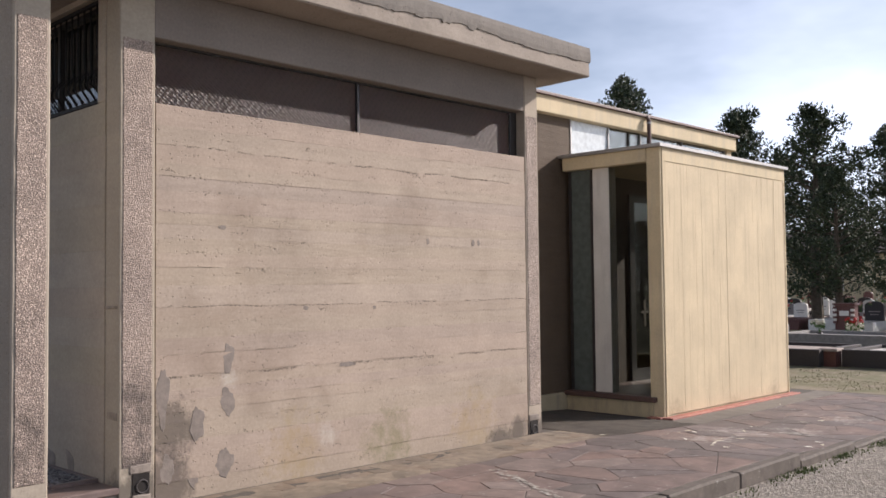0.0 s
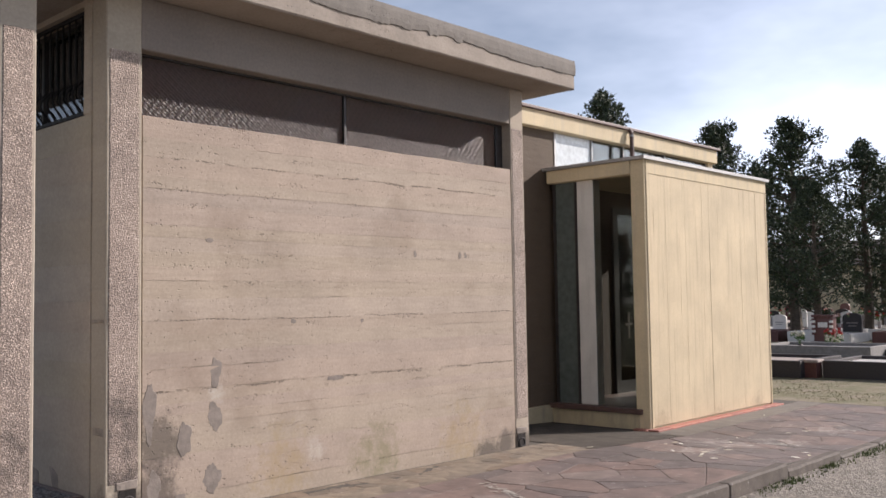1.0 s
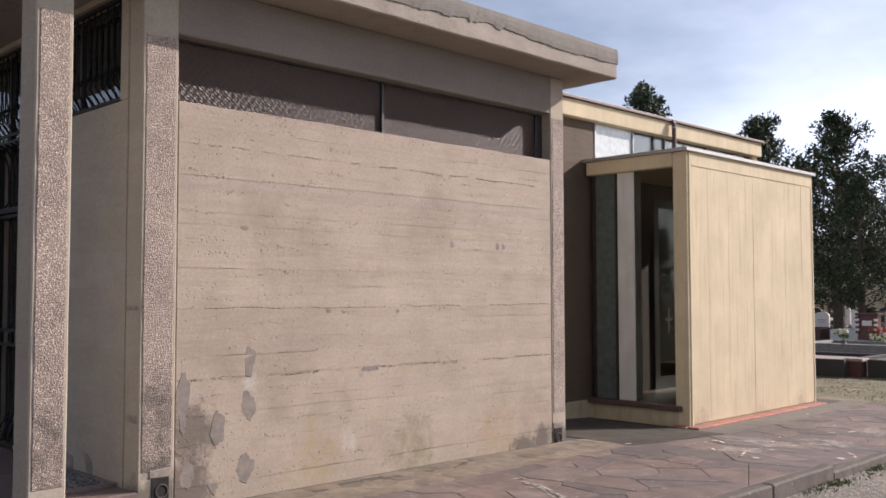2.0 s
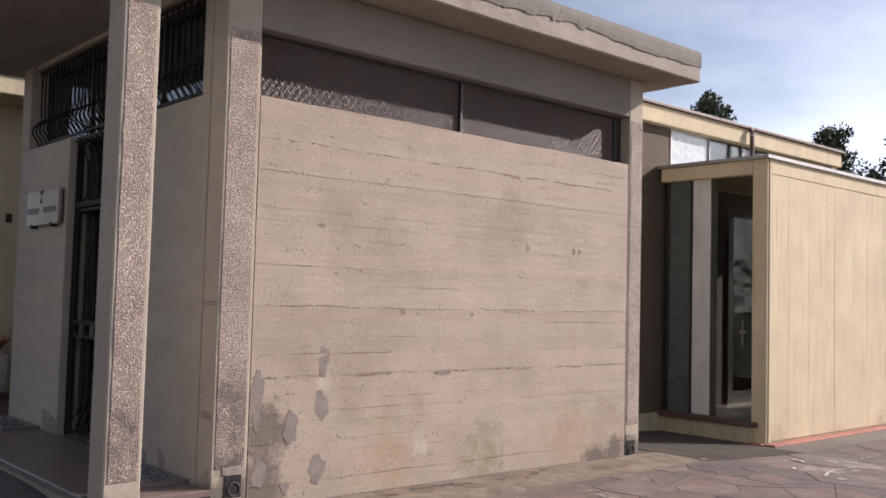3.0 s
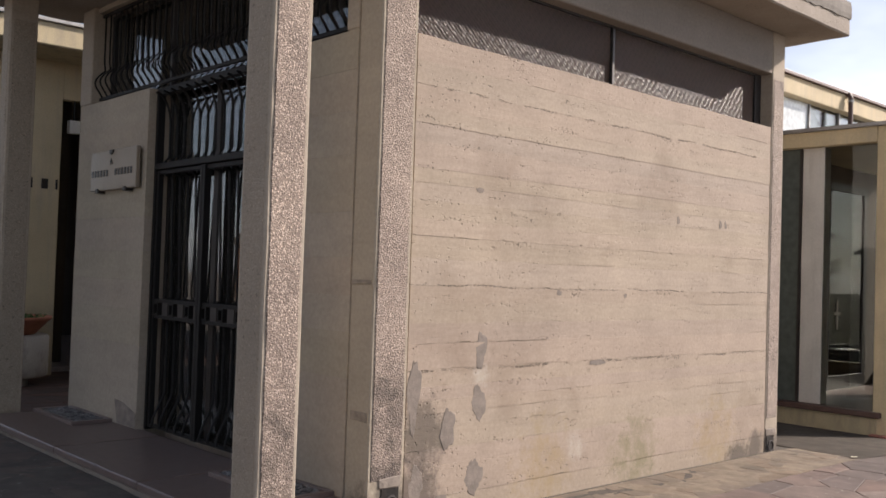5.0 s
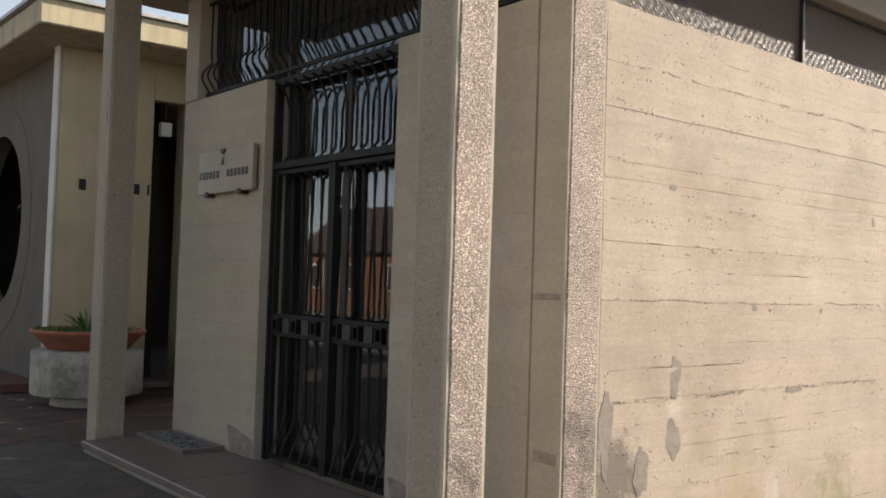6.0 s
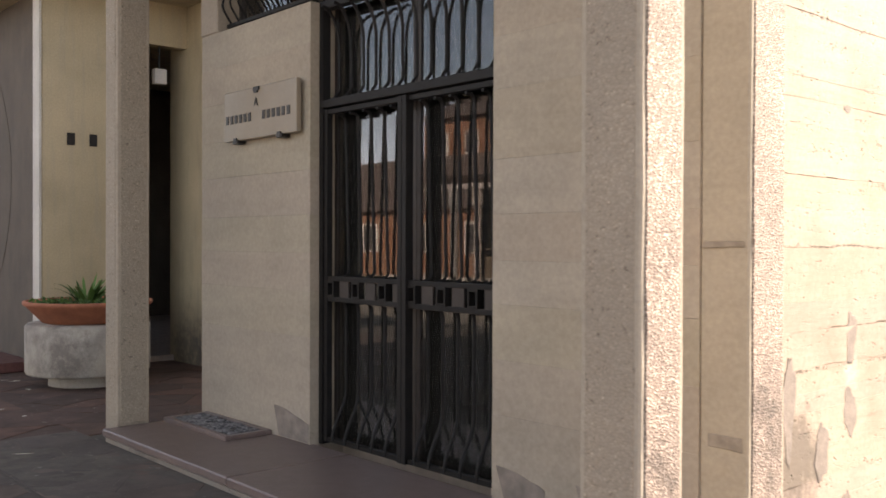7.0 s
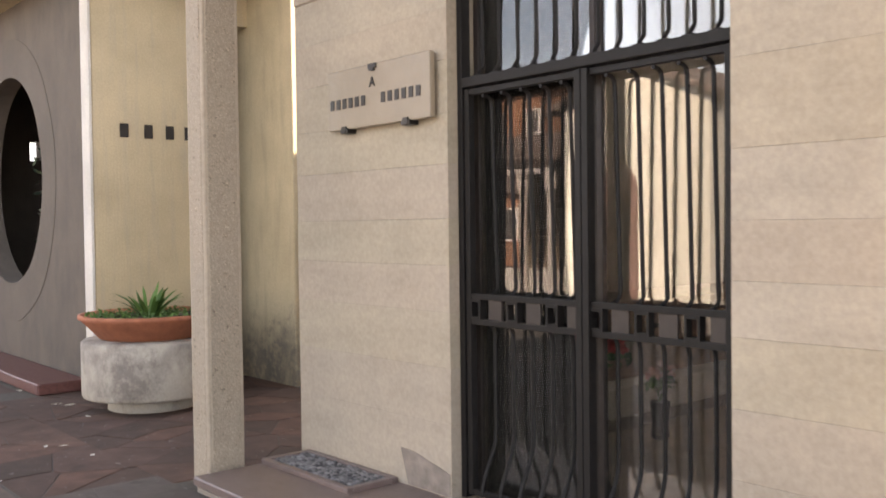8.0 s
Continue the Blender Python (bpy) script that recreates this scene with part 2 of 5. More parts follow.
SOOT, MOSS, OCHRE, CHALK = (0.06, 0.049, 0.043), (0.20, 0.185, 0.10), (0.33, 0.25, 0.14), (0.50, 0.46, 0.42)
BOARD = concrete("board_concrete", (0.39, 0.317, 0.257), (1.0, 0.8, 6.0), 0.85, 0.03, ripple=0.32, course=0.06, band=0.28, lines=((0.79, 0.008), (1.29, 0.005), (2.46, 0.006)), spots=(
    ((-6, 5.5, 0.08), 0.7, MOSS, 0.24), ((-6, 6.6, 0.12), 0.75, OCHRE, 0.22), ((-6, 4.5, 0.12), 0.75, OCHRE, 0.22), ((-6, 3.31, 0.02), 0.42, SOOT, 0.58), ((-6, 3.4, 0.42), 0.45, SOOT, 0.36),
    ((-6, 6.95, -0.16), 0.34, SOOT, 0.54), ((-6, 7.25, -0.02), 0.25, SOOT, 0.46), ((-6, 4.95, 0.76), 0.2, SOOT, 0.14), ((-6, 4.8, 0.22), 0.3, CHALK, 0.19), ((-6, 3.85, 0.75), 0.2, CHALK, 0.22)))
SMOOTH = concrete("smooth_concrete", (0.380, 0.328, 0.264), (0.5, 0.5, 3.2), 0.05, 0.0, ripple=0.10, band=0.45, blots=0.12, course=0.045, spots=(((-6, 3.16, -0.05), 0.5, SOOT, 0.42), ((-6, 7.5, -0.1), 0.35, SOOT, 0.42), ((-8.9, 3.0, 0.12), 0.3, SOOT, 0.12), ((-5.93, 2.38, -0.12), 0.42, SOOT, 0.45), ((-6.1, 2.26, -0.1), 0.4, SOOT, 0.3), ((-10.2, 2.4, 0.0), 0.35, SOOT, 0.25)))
ROOFC = concrete("roof_concrete", (0.31, 0.262, 0.215), (1.0, 1.0, 3.0), 0.9, 0.0, (0.34, 0.31, 0.28), blots=0.7)
SKIM = concrete("weathered_skim", (0.185, 0.165, 0.142), (3.0, 3.0, 0.6), 0.7, 0.0, (0.42, 0.40, 0.38), blots=0.8, band=0.6)
ROUGHC = concrete("rough_drain_concrete", (0.26, 0.22, 0.185), (1.0, 1.0, 1.0), 0.9, 0.0, (0.25, 0.23, 0.2), blots=0.95)
BROWNC = concrete("brown_concrete", (0.105, 0.074, 0.048), (1.0, 1.0, 5.0), 0.3, 0.05)
DARKC = concrete("dark_brown_concrete", (0.06, 0.045, 0.034), (1.0, 1.0, 5.0), 0.3, 0.05)
# lintel concrete, its colour darkened for the shade under the eaves
LINTELC = concrete("eave_shade_concrete", (0.225, 0.190, 0.160), (0.3, 0.3, 3.0), 0.3, 0.0, ripple=0.25)
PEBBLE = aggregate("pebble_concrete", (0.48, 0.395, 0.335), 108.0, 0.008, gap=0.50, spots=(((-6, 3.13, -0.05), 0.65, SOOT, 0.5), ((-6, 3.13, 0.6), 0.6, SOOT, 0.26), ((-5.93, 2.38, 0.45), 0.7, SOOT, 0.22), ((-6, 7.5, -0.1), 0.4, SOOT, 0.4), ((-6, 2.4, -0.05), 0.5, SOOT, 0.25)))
FINEPEB = aggregate("fine_pebble_concrete", (0.385, 0.325, 0.255), 95.0, 0.003, True, gap=0.6)
MORTAR = stone("mortar_patch", (0.225, 0.19, 0.163), 0.92, 11.0, 0.30)
CREAM = plaster("cream_plaster", (0.60, 0.49, 0.31))
TOMBC = plaster("tomb_cream", (0.52, 0.425, 0.275))
CREAMD = plaster("cream_weathered", (0.44, 0.365, 0.235), (3, 3, 0.7), 0.8, (0.20, 0.18, 0.16), 0.75)
BOXW = plaster("cream_boarded", (0.60, 0.49, 0.32), (9, 9, 0.35), 0.8, (0.36, 0.28, 0.18), 0.6, 0.53, (((-5.9, 10.1, -0.2), 0.5), ((-5.9, 11.6, -0.25), 0.5), ((-5.9, 12.8, -0.2), 0.5)))
DAMP = plaster("cream_damp_wall", (0.47, 0.39, 0.255), (4, 4, 0.6), 0.8, (0.13, 0.12, 0.11), 0.3, 0.5, (((-12.75, 4.4, 0.15), 0.95), ((-13.3, 4.4, 0.1), 0.9)))
DRUM = plaster("drum_plaster", (0.42, 0.38, 0.325), (1.6, 1.6, 1.3), 0.85, (0.12, 0.10, 0.09), 0.85, 0.48, (((-12.3, 2.75, 0.3), 0.5),))
WHITEP = plaster("white_plaster", (0.62, 0.59, 0.54))
LIMEW = plaster("limewashed_wall", (0.47, 0.445, 0.39), (5, 5, 0.6), 0.85, (0.26, 0.24, 0.21), 0.6, 0.47)
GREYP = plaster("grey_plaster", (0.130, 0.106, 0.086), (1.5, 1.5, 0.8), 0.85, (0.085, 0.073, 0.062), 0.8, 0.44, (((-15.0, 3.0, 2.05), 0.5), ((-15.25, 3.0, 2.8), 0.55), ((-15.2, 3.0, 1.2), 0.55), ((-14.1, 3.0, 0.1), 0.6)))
FLAG = stone("porphyry_flag", (0.152, 0.120, 0.107), 0.75, 5.0, 0.34, 0.28, 0.85, ((-4.65, 8.6, -0.1), (-4.3, 9.9, -0.1), (-4.2, 11.2, -0.1), (-4.75, 9.4, -0.1)))
SMEARED = stone("smeared_flag", (0.18, 0.145, 0.108), 0.85, 7.0, 0.3, 0.16, 0.5)
CHALKM = stone("lime_white", (0.36, 0.33, 0.29), 0.95, 20.0, 0.3)
SMEARM = stone("sandy_mortar", (0.225, 0.180, 0.132), 0.92, 9.0, 0.3, 0.0, 0.4)
DULLM = stone("dull_mortar", (0.105, 0.088, 0.073), 0.92, 6.0, 0.35, 0.0, 0.5)
FLAGM = stone("grey_flag", (0.105, 0.084, 0.070), 0.85, 4.0, 0.4, 0.30, 0.55)
FLAGD = stone("dark_flag", (0.082, 0.048, 0.035), 0.9, 4.0, 0.45, 0.35, 0.45)
JOINT = stone("paving_joint", (0.085, 0.072, 0.060), 0.95, 20.0, 0.3)
CEMENT = stone("cement_screed", (0.165, 0.142, 0.118), 0.9, 6.0, 0.25, 0.0, 0.35)
KERB = stone("kerb_stone", (0.112, 0.090, 0.073), 0.85, 10.0, 0.3, 0.0, 0.6)
PINK = stone("pink_marble", (0.17, 0.125, 0.112), 0.4, 12.0, 0.15)
REDTILE = stone("red_tile", (0.37, 0.152, 0.112), 0.7, 10.0, 0.2, 0.15)
HOLLOWM = stone("drain_hollow_black", (0.022, 0.018, 0.016), 0.95, 25.0, 0.4)
SMEARD = stone("pillar_smear", (0.275, 0.233, 0.188), 0.92, 14.0, 0.3)
MARBLE = stone("white_marble", (0.78, 0.75, 0.70), 0.3, 5.0, 0.08)
ROSE = stone("brown_marble", (0.36, 0.25, 0.19), 0.35, 7.0, 0.35)
WARMFL = stone("warm_marble_floor", (0.50, 0.40, 0.31), 0.35, 8.0, 0.2)
PLAQUE = stone("plaque_stone", (0.285, 0.232, 0.17), 0.4, 6.0, 0.08)
GRANITE = stone("dark_granite", (0.05, 0.042, 0.04), 0.6, 40.0, 0.4)
GREYST = stone("grey_stone", (0.32, 0.30, 0.28), 0.7, 12.0, 0.25, 0.25)
REDST = stone("red_granite", (0.13, 0.05, 0.042), 0.45, 30.0, 0.3)
IRON = painted("black_iron", (0.008, 0.007, 0.0067), 0.6, 0.0, 0.3)
IRON.node_tree.nodes["Principled BSDF"].inputs["Specular IOR Level"].default_value = 0.3
RUST = painted("dark_steel", (0.03, 0.024, 0.022), 0.5, 0.1, 0.25)
ZINC = painted("grey_flashing", (0.34, 0.33, 0.32), 0.5, 0.6)
BROWNM = painted("brown_trim", (0.10, 0.055, 0.045), 0.55)
INK = painted("dark_bronze", (0.03, 0.027, 0.025), 0.4, 0.4)
TERRA = stone("terracotta", (0.36, 0.13, 0.07), 0.8, 8.0, 0.25)
SOIL = stone("soil", (0.06, 0.045, 0.03), 0.95, 30.0, 0.4)
LEAF = leaf_material("bright_leaves", (0.03, 0.075, 0.015), (0.10, 0.20, 0.04))
PINE = leaf_material("dark_foliage", (0.012, 0.022, 0.010), (0.065, 0.088, 0.036))
MATPEB = leaf_material("mixed_grey_pebbles", (0.03, 0.03, 0.034), (0.27, 0.265, 0.265))
WEED = leaf_material("kerb_weed", (0.07, 0.095, 0.028), (0.17, 0.20, 0.07))
GRASSM = leaf_material("grass_blades", (0.09, 0.10, 0.04), (0.24, 0.22, 0.12))
BARK = stone("bark", (0.09, 0.07, 0.05), 0.95, 14.0, 0.4)
REDF = leaf_material("red_petals", (0.35, 0.01, 0.012), (0.62, 0.03, 0.03))
WHITEF = leaf_material("white_petals", (0.55, 0.5, 0.35), (0.8, 0.78, 0.7))
PINKF = leaf_material("pink_petals", (0.5, 0.2, 0.15), (0.75, 0.5, 0.42))
ORANGE = plaster("orange_plaster", (0.22, 0.10, 0.055))
DARKTILE = stone("dark_roof_tile", (0.09, 0.065, 0.055), 0.8, 6.0, 0.3)
CLEAR = pane_glass("clear_glass", (0.72, 0.74, 0.72), 0.0, 0.006, 0.7)
GATEGLASS = pane_glass("dark_pane", (0.86, 0.85, 0.83), 0.0, 0.004, 1.7, 0.012)
DOORGLASS = pane_glass("dark_door_glass", (0.25, 0.24, 0.23), 0.02, 0.006, 1.2)
FROST = painted("frosted_green_pane", (0.10, 0.115, 0.105), 0.25)
RIMP = plaster("rim_plaster", (0.122, 0.100, 0.081), (2.5, 2.5, 1.5), 0.85, (0.10, 0.085, 0.07), 0.8, 0.48)
# pale pane: the sky's reflection is painted in as its colour
SKYTONE = painted("sky_tone_pane", (0.62, 0.66, 0.66), 0.15)

# patterned glass of the high window
m, n, l, b = material("patterned_glass", 0.38)
b.inputs["Base Color"].default_value = (0.11, 0.07, 0.06, 1)
b.inputs["Specular IOR Level"].default_value = 0.3
b.inputs["IOR"].default_value = 1.45
b.inputs["Transmission Weight"].default_value = 0.6
vv = coords(n, l, (1, 1, 1))
rot = n.new("ShaderNodeMapping")
rot.inputs["Rotation"].default_value = (radians(38), 0, 0)
l.new(vv, rot.inputs["Vector"])
lay = n.new("ShaderNodeMapping")
lay.inputs["Scale"].default_value = (1.0, 1.0, 2.1)
l.new(rot.outputs["Vector"], lay.inputs["Vector"])
chk = voronoi(n, l, lay.outputs["Vector"], 21.0)
chk.inputs["Randomness"].default_value = 0.35
# light and dark of the relief put into the colour, cell by cell
l.new(ramp(n, l, chk.outputs["Distance"], [(0.12, (0.02, 0.012, 0.015)), (0.55, (0.24, 0.152, 0.165))]), b.inputs["Base Color"])
bump(n, l, b, chk.outputs["Distance"], 1.0, 0.012)
tl, mxs = n.new("ShaderNodeBsdfTranslucent"), n.new("ShaderNodeMixShader")
tl.inputs["Color"].default_value = (0.96, 0.88, 0.78, 1)
mxs.inputs[0].default_value = 0.60
l.new(b.outputs[0], mxs.inputs[1])
l.new(tl.outputs[0], mxs.inputs[2])
l.new(mxs.outputs[0], n["Material Output"].inputs["Surface"])
PATTERN = m
m, n, l, b = material("smooth_glass_side", 0.1)
n.remove(b)
film = n.new("ShaderNodeBsdfTransparent")
film.inputs["Color"].default_value = (0.95, 0.94, 0.92, 1)
l.new(film.outputs[0], n["Material Output"].inputs["Surface"])
SMOOTHSIDE = m

# ground: gravel near the chapel, thin turf and earth further off
m, n, l, b = material("gravel_ground", 0.95)
v = coords(n, l)
cell = voronoi(n, l, v, 48.0)
sep = n.new("ShaderNodeSeparateColor")
l.new(cell.outputs["Color"], sep.inputs["Color"])
grav = ramp(n, l, sep.outputs["Red"], [(0.0, (0.085, 0.073, 0.060)), (0.5, (0.185, 0.162, 0.135)), (1.0, (0.42, 0.375, 0.32))])
grav = mix(n, l, 0.4, grav, ramp(n, l, noise_tex(n, l, v, 1.2, 6), [(0.3, (0.15, 0.128, 0.10)), (0.7, (0.235, 0.205, 0.17))]))
turf = ramp(n, l, noise_tex(n, l, v, 3.0, 8, 0.7), [(0.35, (0.26, 0.21, 0.155)), (0.5, (0.19, 0.165, 0.095)), (0.7, (0.11, 0.12, 0.05))])
sepx = n.new("ShaderNodeSeparateXYZ")
l.new(v, sepx.inputs["Vector"])
far = n.new("ShaderNodeMapRange")
far.inputs["From Min"].default_value, far.inputs["From Max"].default_value = 13.2, 14.2
l.new(sepx.outputs["Y"], far.inputs["Value"])
l.new(mix(n, l, far.outputs["Result"], grav, turf), b.inputs["Base Color"])
bump(n, l, b, cell.outputs["Distance"], 0.8, 0.012)
GROUND = m


# ---- building blocks ----
ORIGIN = {}


def thing(name, at=(0, 0, 0), label="", category="", group="", kind="", local=False):
    """An Empty that parents the parts of one thing. Parts are given in world places, or round the base if local."""
    ob = new(name)
    ob.empty_display_size = 0.1
    ob.matrix_basis = pose(*at)
    if not local:
        ORIGIN[ob] = Vector(at)
    return tagged(ob, label, category, group, kind)


def part(name, bm, mat, parent=None, label="", smooth=False):
    """Links a bmesh as one mesh object under a thing or a part."""
    o = parent
    while o is not None and o not in ORIGIN and o.parent is not None:
        o = o.parent
    if o in ORIGIN:
        bmesh.ops.translate(bm, verts=bm.verts, vec=-ORIGIN[o])
    me = bpy.data.meshes.new(name)
    bm.to_mesh(me)
    bm.free()
    me.materials.append(mat)
    if smooth:
        me.polygons.foreach_set("use_smooth", [True] * len(me.polygons))
    ob = new(name, me)
    ob.parent = parent
    return tagged(ob, label)


def box(x0, x1, y0, y1, z0, z1, bevel=0.0, bm=None):
    """A box, its long edges broken by a bevel."""
    out = bm or bmesh.new()
    r = bmesh.ops.create_cube(out, size=1.0, matrix=Matrix.LocRotScale(((x0 + x1) / 2, (y0 + y1) / 2, (z0 + z1) / 2), None, (abs(x1 - x0), abs(y1 - y0), abs(z1 - z0))))
    if bevel:
        ed = list({e for v in r["verts"] for e in v.link_edges})
        bmesh.ops.bevel(out, geom=ed, offset=bevel, segments=2, profile=0.6, affect="EDGES")
    return out


def rough_box(x0, x1, y0, y1, z0, z1, step=0.2, amp=0.006, bevel=0.012):
    """A cast block with worn, slightly wavy edges."""
    bm = box(x0, x1, y0, y1, z0, z1)
    for ax, (a, b2) in enumerate(((x0, x1), (y0, y1), (z0, z1))):
        k = max(1, min(40, int(abs(b2 - a) / step)))
        for i in range(1, k):
            co, no = [0, 0, 0], [0, 0, 0]
            co[ax], no[ax] = a + (b2 - a) * i / k, 1
            bmesh.ops.bisect_plane(bm, geom=bm.verts[:] + bm.edges[:] + bm.faces[:], plane_co=co, plane_no=no)
    sharp = [e for e in bm.edges if len(e.link_faces) == 2 and e.calc_face_angle(0) > 1.0]
    bmesh.ops.bevel(bm, geom=sharp, offset=bevel, segments=1, affect="EDGES", clamp_overlap=True)
    for v in bm.verts:
        v.co += amp * noise.noise_vector(v.co * 7.3) + 0.5 * amp * noise.noise_vector(v.co * 23.0)
    return bm


def tube(points, r, sides=6, bm=None):
    """A round bar along a line of points."""
    out = bm or bmesh.new()
    pts = [Vector(p) for p in points]
    rings = []
    for i, p in enumerate(pts):
        d = (pts[min(i + 1, len(pts) - 1)] - pts[max(i - 1, 0)]).normalized()
        u = d.orthogonal() if i == 0 else (rings[-1][1] - d * rings[-1][1].dot(d))
        u.normalize()
        w = d.cross(u)
        rad = r[i] if isinstance(r, (list, tuple)) else r
        ring = [out.verts.new(p + rad * (math.cos(2 * math.pi * k / sides) * u + math.sin(2 * math.pi * k / sides) * w)) for k in range(sides)]
        rings.append((ring, u))
    for (a, _), (b2, _) in zip(rings, rings[1:]):
        for k in range(sides):
            out.faces.new((a[k], a[(k + 1) % sides], b2[(k + 1) % sides], b2[k]))
    out.faces.new(rings[0][0][::-1])
    out.faces.new(rings[-1][0])
    return out


def lathe(profile, sides=32, bm=None, at=(0, 0, 0)):
    """A turned body from (radius, height) pairs."""
    out = bm or bmesh.new()
    rings = []
    for r, z in profile:
        rings.append([out.verts.new((at[0] + r * math.cos(2 * math.pi * k / sides), at[1] + r * math.sin(2 * math.pi * k / sides), at[2] + z)) for k in range(sides)])
    for a, b2 in zip(rings, rings[1:]):
        for k in range(sides):
            out.faces.new((a[k], a[(k + 1) % sides], b2[(k + 1) % sides], b2[k]))
    out.faces.new(rings[0][::-1])
    out.faces.new(rings[-1])
    return out


def prism(poly, z0, z1, bm=None):
    """A slab over a flat outline (x, y)."""
    out = bm or bmesh.new()
    lo, hi = [out.verts.new((x, y, z0)) for x, y in poly], [out.verts.new((x, y, z1)) for x, y in poly]
    out.faces.new(lo[::-1])
    out.faces.new(hi)
    for i in range(len(poly)):
        j = (i + 1) % len(poly)
        out.faces.new((lo[i], lo[j], hi[j], hi[i]))
    return out


def paving_z(x, y):
    """Height of the paved apron: level by the gate, falling to the kerb and towards the vestibule."""
    east = max(min(1.0, max(0.0, (x + 7.2) / 1.3)), min(1.0, max(0.0, (y - 4.6) / 1.5)))
    return -0.09 * east - 0.10 * min(1.0, max(0.0, (y - 7.6) / 2.2))


# ---- ground ----
GZ = -0.22
bm = bmesh.new()
bmesh.ops.create_grid(bm, x_segments=8, y_segments=8, size=300, matrix=Matrix.Translation((0, 0, GZ)))
g = part("ground", bm, GROUND)
tagged(g, "pale grey gravel ground running into thin turf", "ground", kind="structure")

pav = thing("pavement", (-6, 3, -0.3), "crazy paving of purple porphyry flags round the chapel", "paving", kind="structure")
bm = bmesh.new()
xs, ys = [-22 + 0.5 * i for i in range(37)] + [-3.6], [-3 + 0.5 * i for i in range(35)]
grid = [[bm.verts.new((x, y, paving_z(x, y) - 0.004)) for y in ys] for x in xs]
low = [[bm.verts.new((x, y, -0.35)) for y in (ys[0], ys[-1])] for x in (xs[0], xs[-1])]
for i in range(len(xs) - 1):
    for j in range(len(ys) - 1):
        bm.faces.new((grid[i][j], grid[i + 1][j], grid[i + 1][j + 1], grid[i][j + 1]))
bm.faces.new([low[1][1], low[1][0]] + [grid[-1][j] for j in range(len(ys))])
bm.faces.new([low[0][0], low[1][0]] + [grid[i][0] for i in range(len(xs) - 1, -1, -1)])
bm.faces.new([low[1][1], low[0][1]] + [grid[i][-1] for i in range(len(xs))])
part("mortar_bed", bm, JOINT, pav)

kerb = thing("kerb", (-3.55, 5, -0.3), "low worn stone kerb along the paving", "kerb", kind="structure")
y = -3.0
while y < 13.9:
    ln = random.uniform(0.9, 1.3)
    z = paving_z(-3.6, y + ln / 2)
    part("kerb_stone", rough_box(-3.615, -3.50, y + 0.004, y + ln - 0.004, -0.36, z + 0.004, 0.2, 0.010, 0.016), KERB, kerb)
    y += ln

# ---- chapel: walls ----
east = thing("wall_east", (-6.1, 5.3, -0.1), "board-marked concrete wall panel between washed pebble pilasters", "wall", kind="structure")
BED = (-0.12, 0.05, 0.23, 0.33, 0.46, 0.54, 0.62, 0.70, 0.80, 0.95, 1.07, 1.19, 1.29, 1.45, 1.58, 1.68, 1.79, 1.89, 1.98, 2.13, 2.24, 2.33, 2.46, 2.60, 2.75)


def board_face(y0, y1, beds, x, depth, amp, boards=(2.4, 5.5)):
    """The face left by rough shuttering boards: courses with ragged, slightly stepped seams."""
    out = bmesh.new()
    for z0, z1 in zip(beds, beds[1:]):
        a = y0
        while a < y1 - 0.01:
            e = min(y1, a + random.uniform(*boards))
            if y1 - e < 0.9:
                e = y1
            k = max(2, int((e - a) / 0.018))
            off, tilt = random.uniform(-amp, amp), random.uniform(-amp, amp)
            rag = random.choice((0.002, 0.004, 0.0065, 0.008))
            rows = []
            for i in range(k + 1):
                yy = a + (e - a) * i / k
                gap = max(0.0, rag * (-0.1 + 1.5 * noise.noise((yy * 1.7, z0 * 9, 8)) + 1.0 * noise.noise((yy * 13, z0 * 9, 3)) + 0.9 * noise.noise((yy * 37, z0 * 9, 4))))
                j1, j2 = 0.006 * noise.noise((yy * 2.3, z0 * 31, 1)), 0.006 * noise.noise((yy * 2.3, z1 * 31, 1))
                w = 0.0016 * noise.noise((yy * 4, z0 * 17, 5))
                lo, hi = (z0, z0 + gap + j1), (z1 + j2, z1)
                rows.append([out.verts.new((x - depth, yy, lo[1])), out.verts.new((x + off + w, yy, lo[1])), out.verts.new((x + off + w, yy, (lo[1] + hi[0]) / 2)), out.verts.new((x + off + tilt + w, yy, hi[0])), out.verts.new((x - depth, yy, hi[0]))])
            for p, q in zip(rows, rows[1:]):
                for s in range(4):
                    out.faces.new((p[s], q[s], q[s + 1], p[s + 1]))
            out.faces.new(rows[0])
            out.faces.new(rows[-1][::-1])
            a = e
    return out


random.seed(4)
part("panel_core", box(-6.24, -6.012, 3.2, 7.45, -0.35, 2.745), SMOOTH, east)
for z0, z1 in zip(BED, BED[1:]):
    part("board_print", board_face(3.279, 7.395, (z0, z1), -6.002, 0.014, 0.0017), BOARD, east)


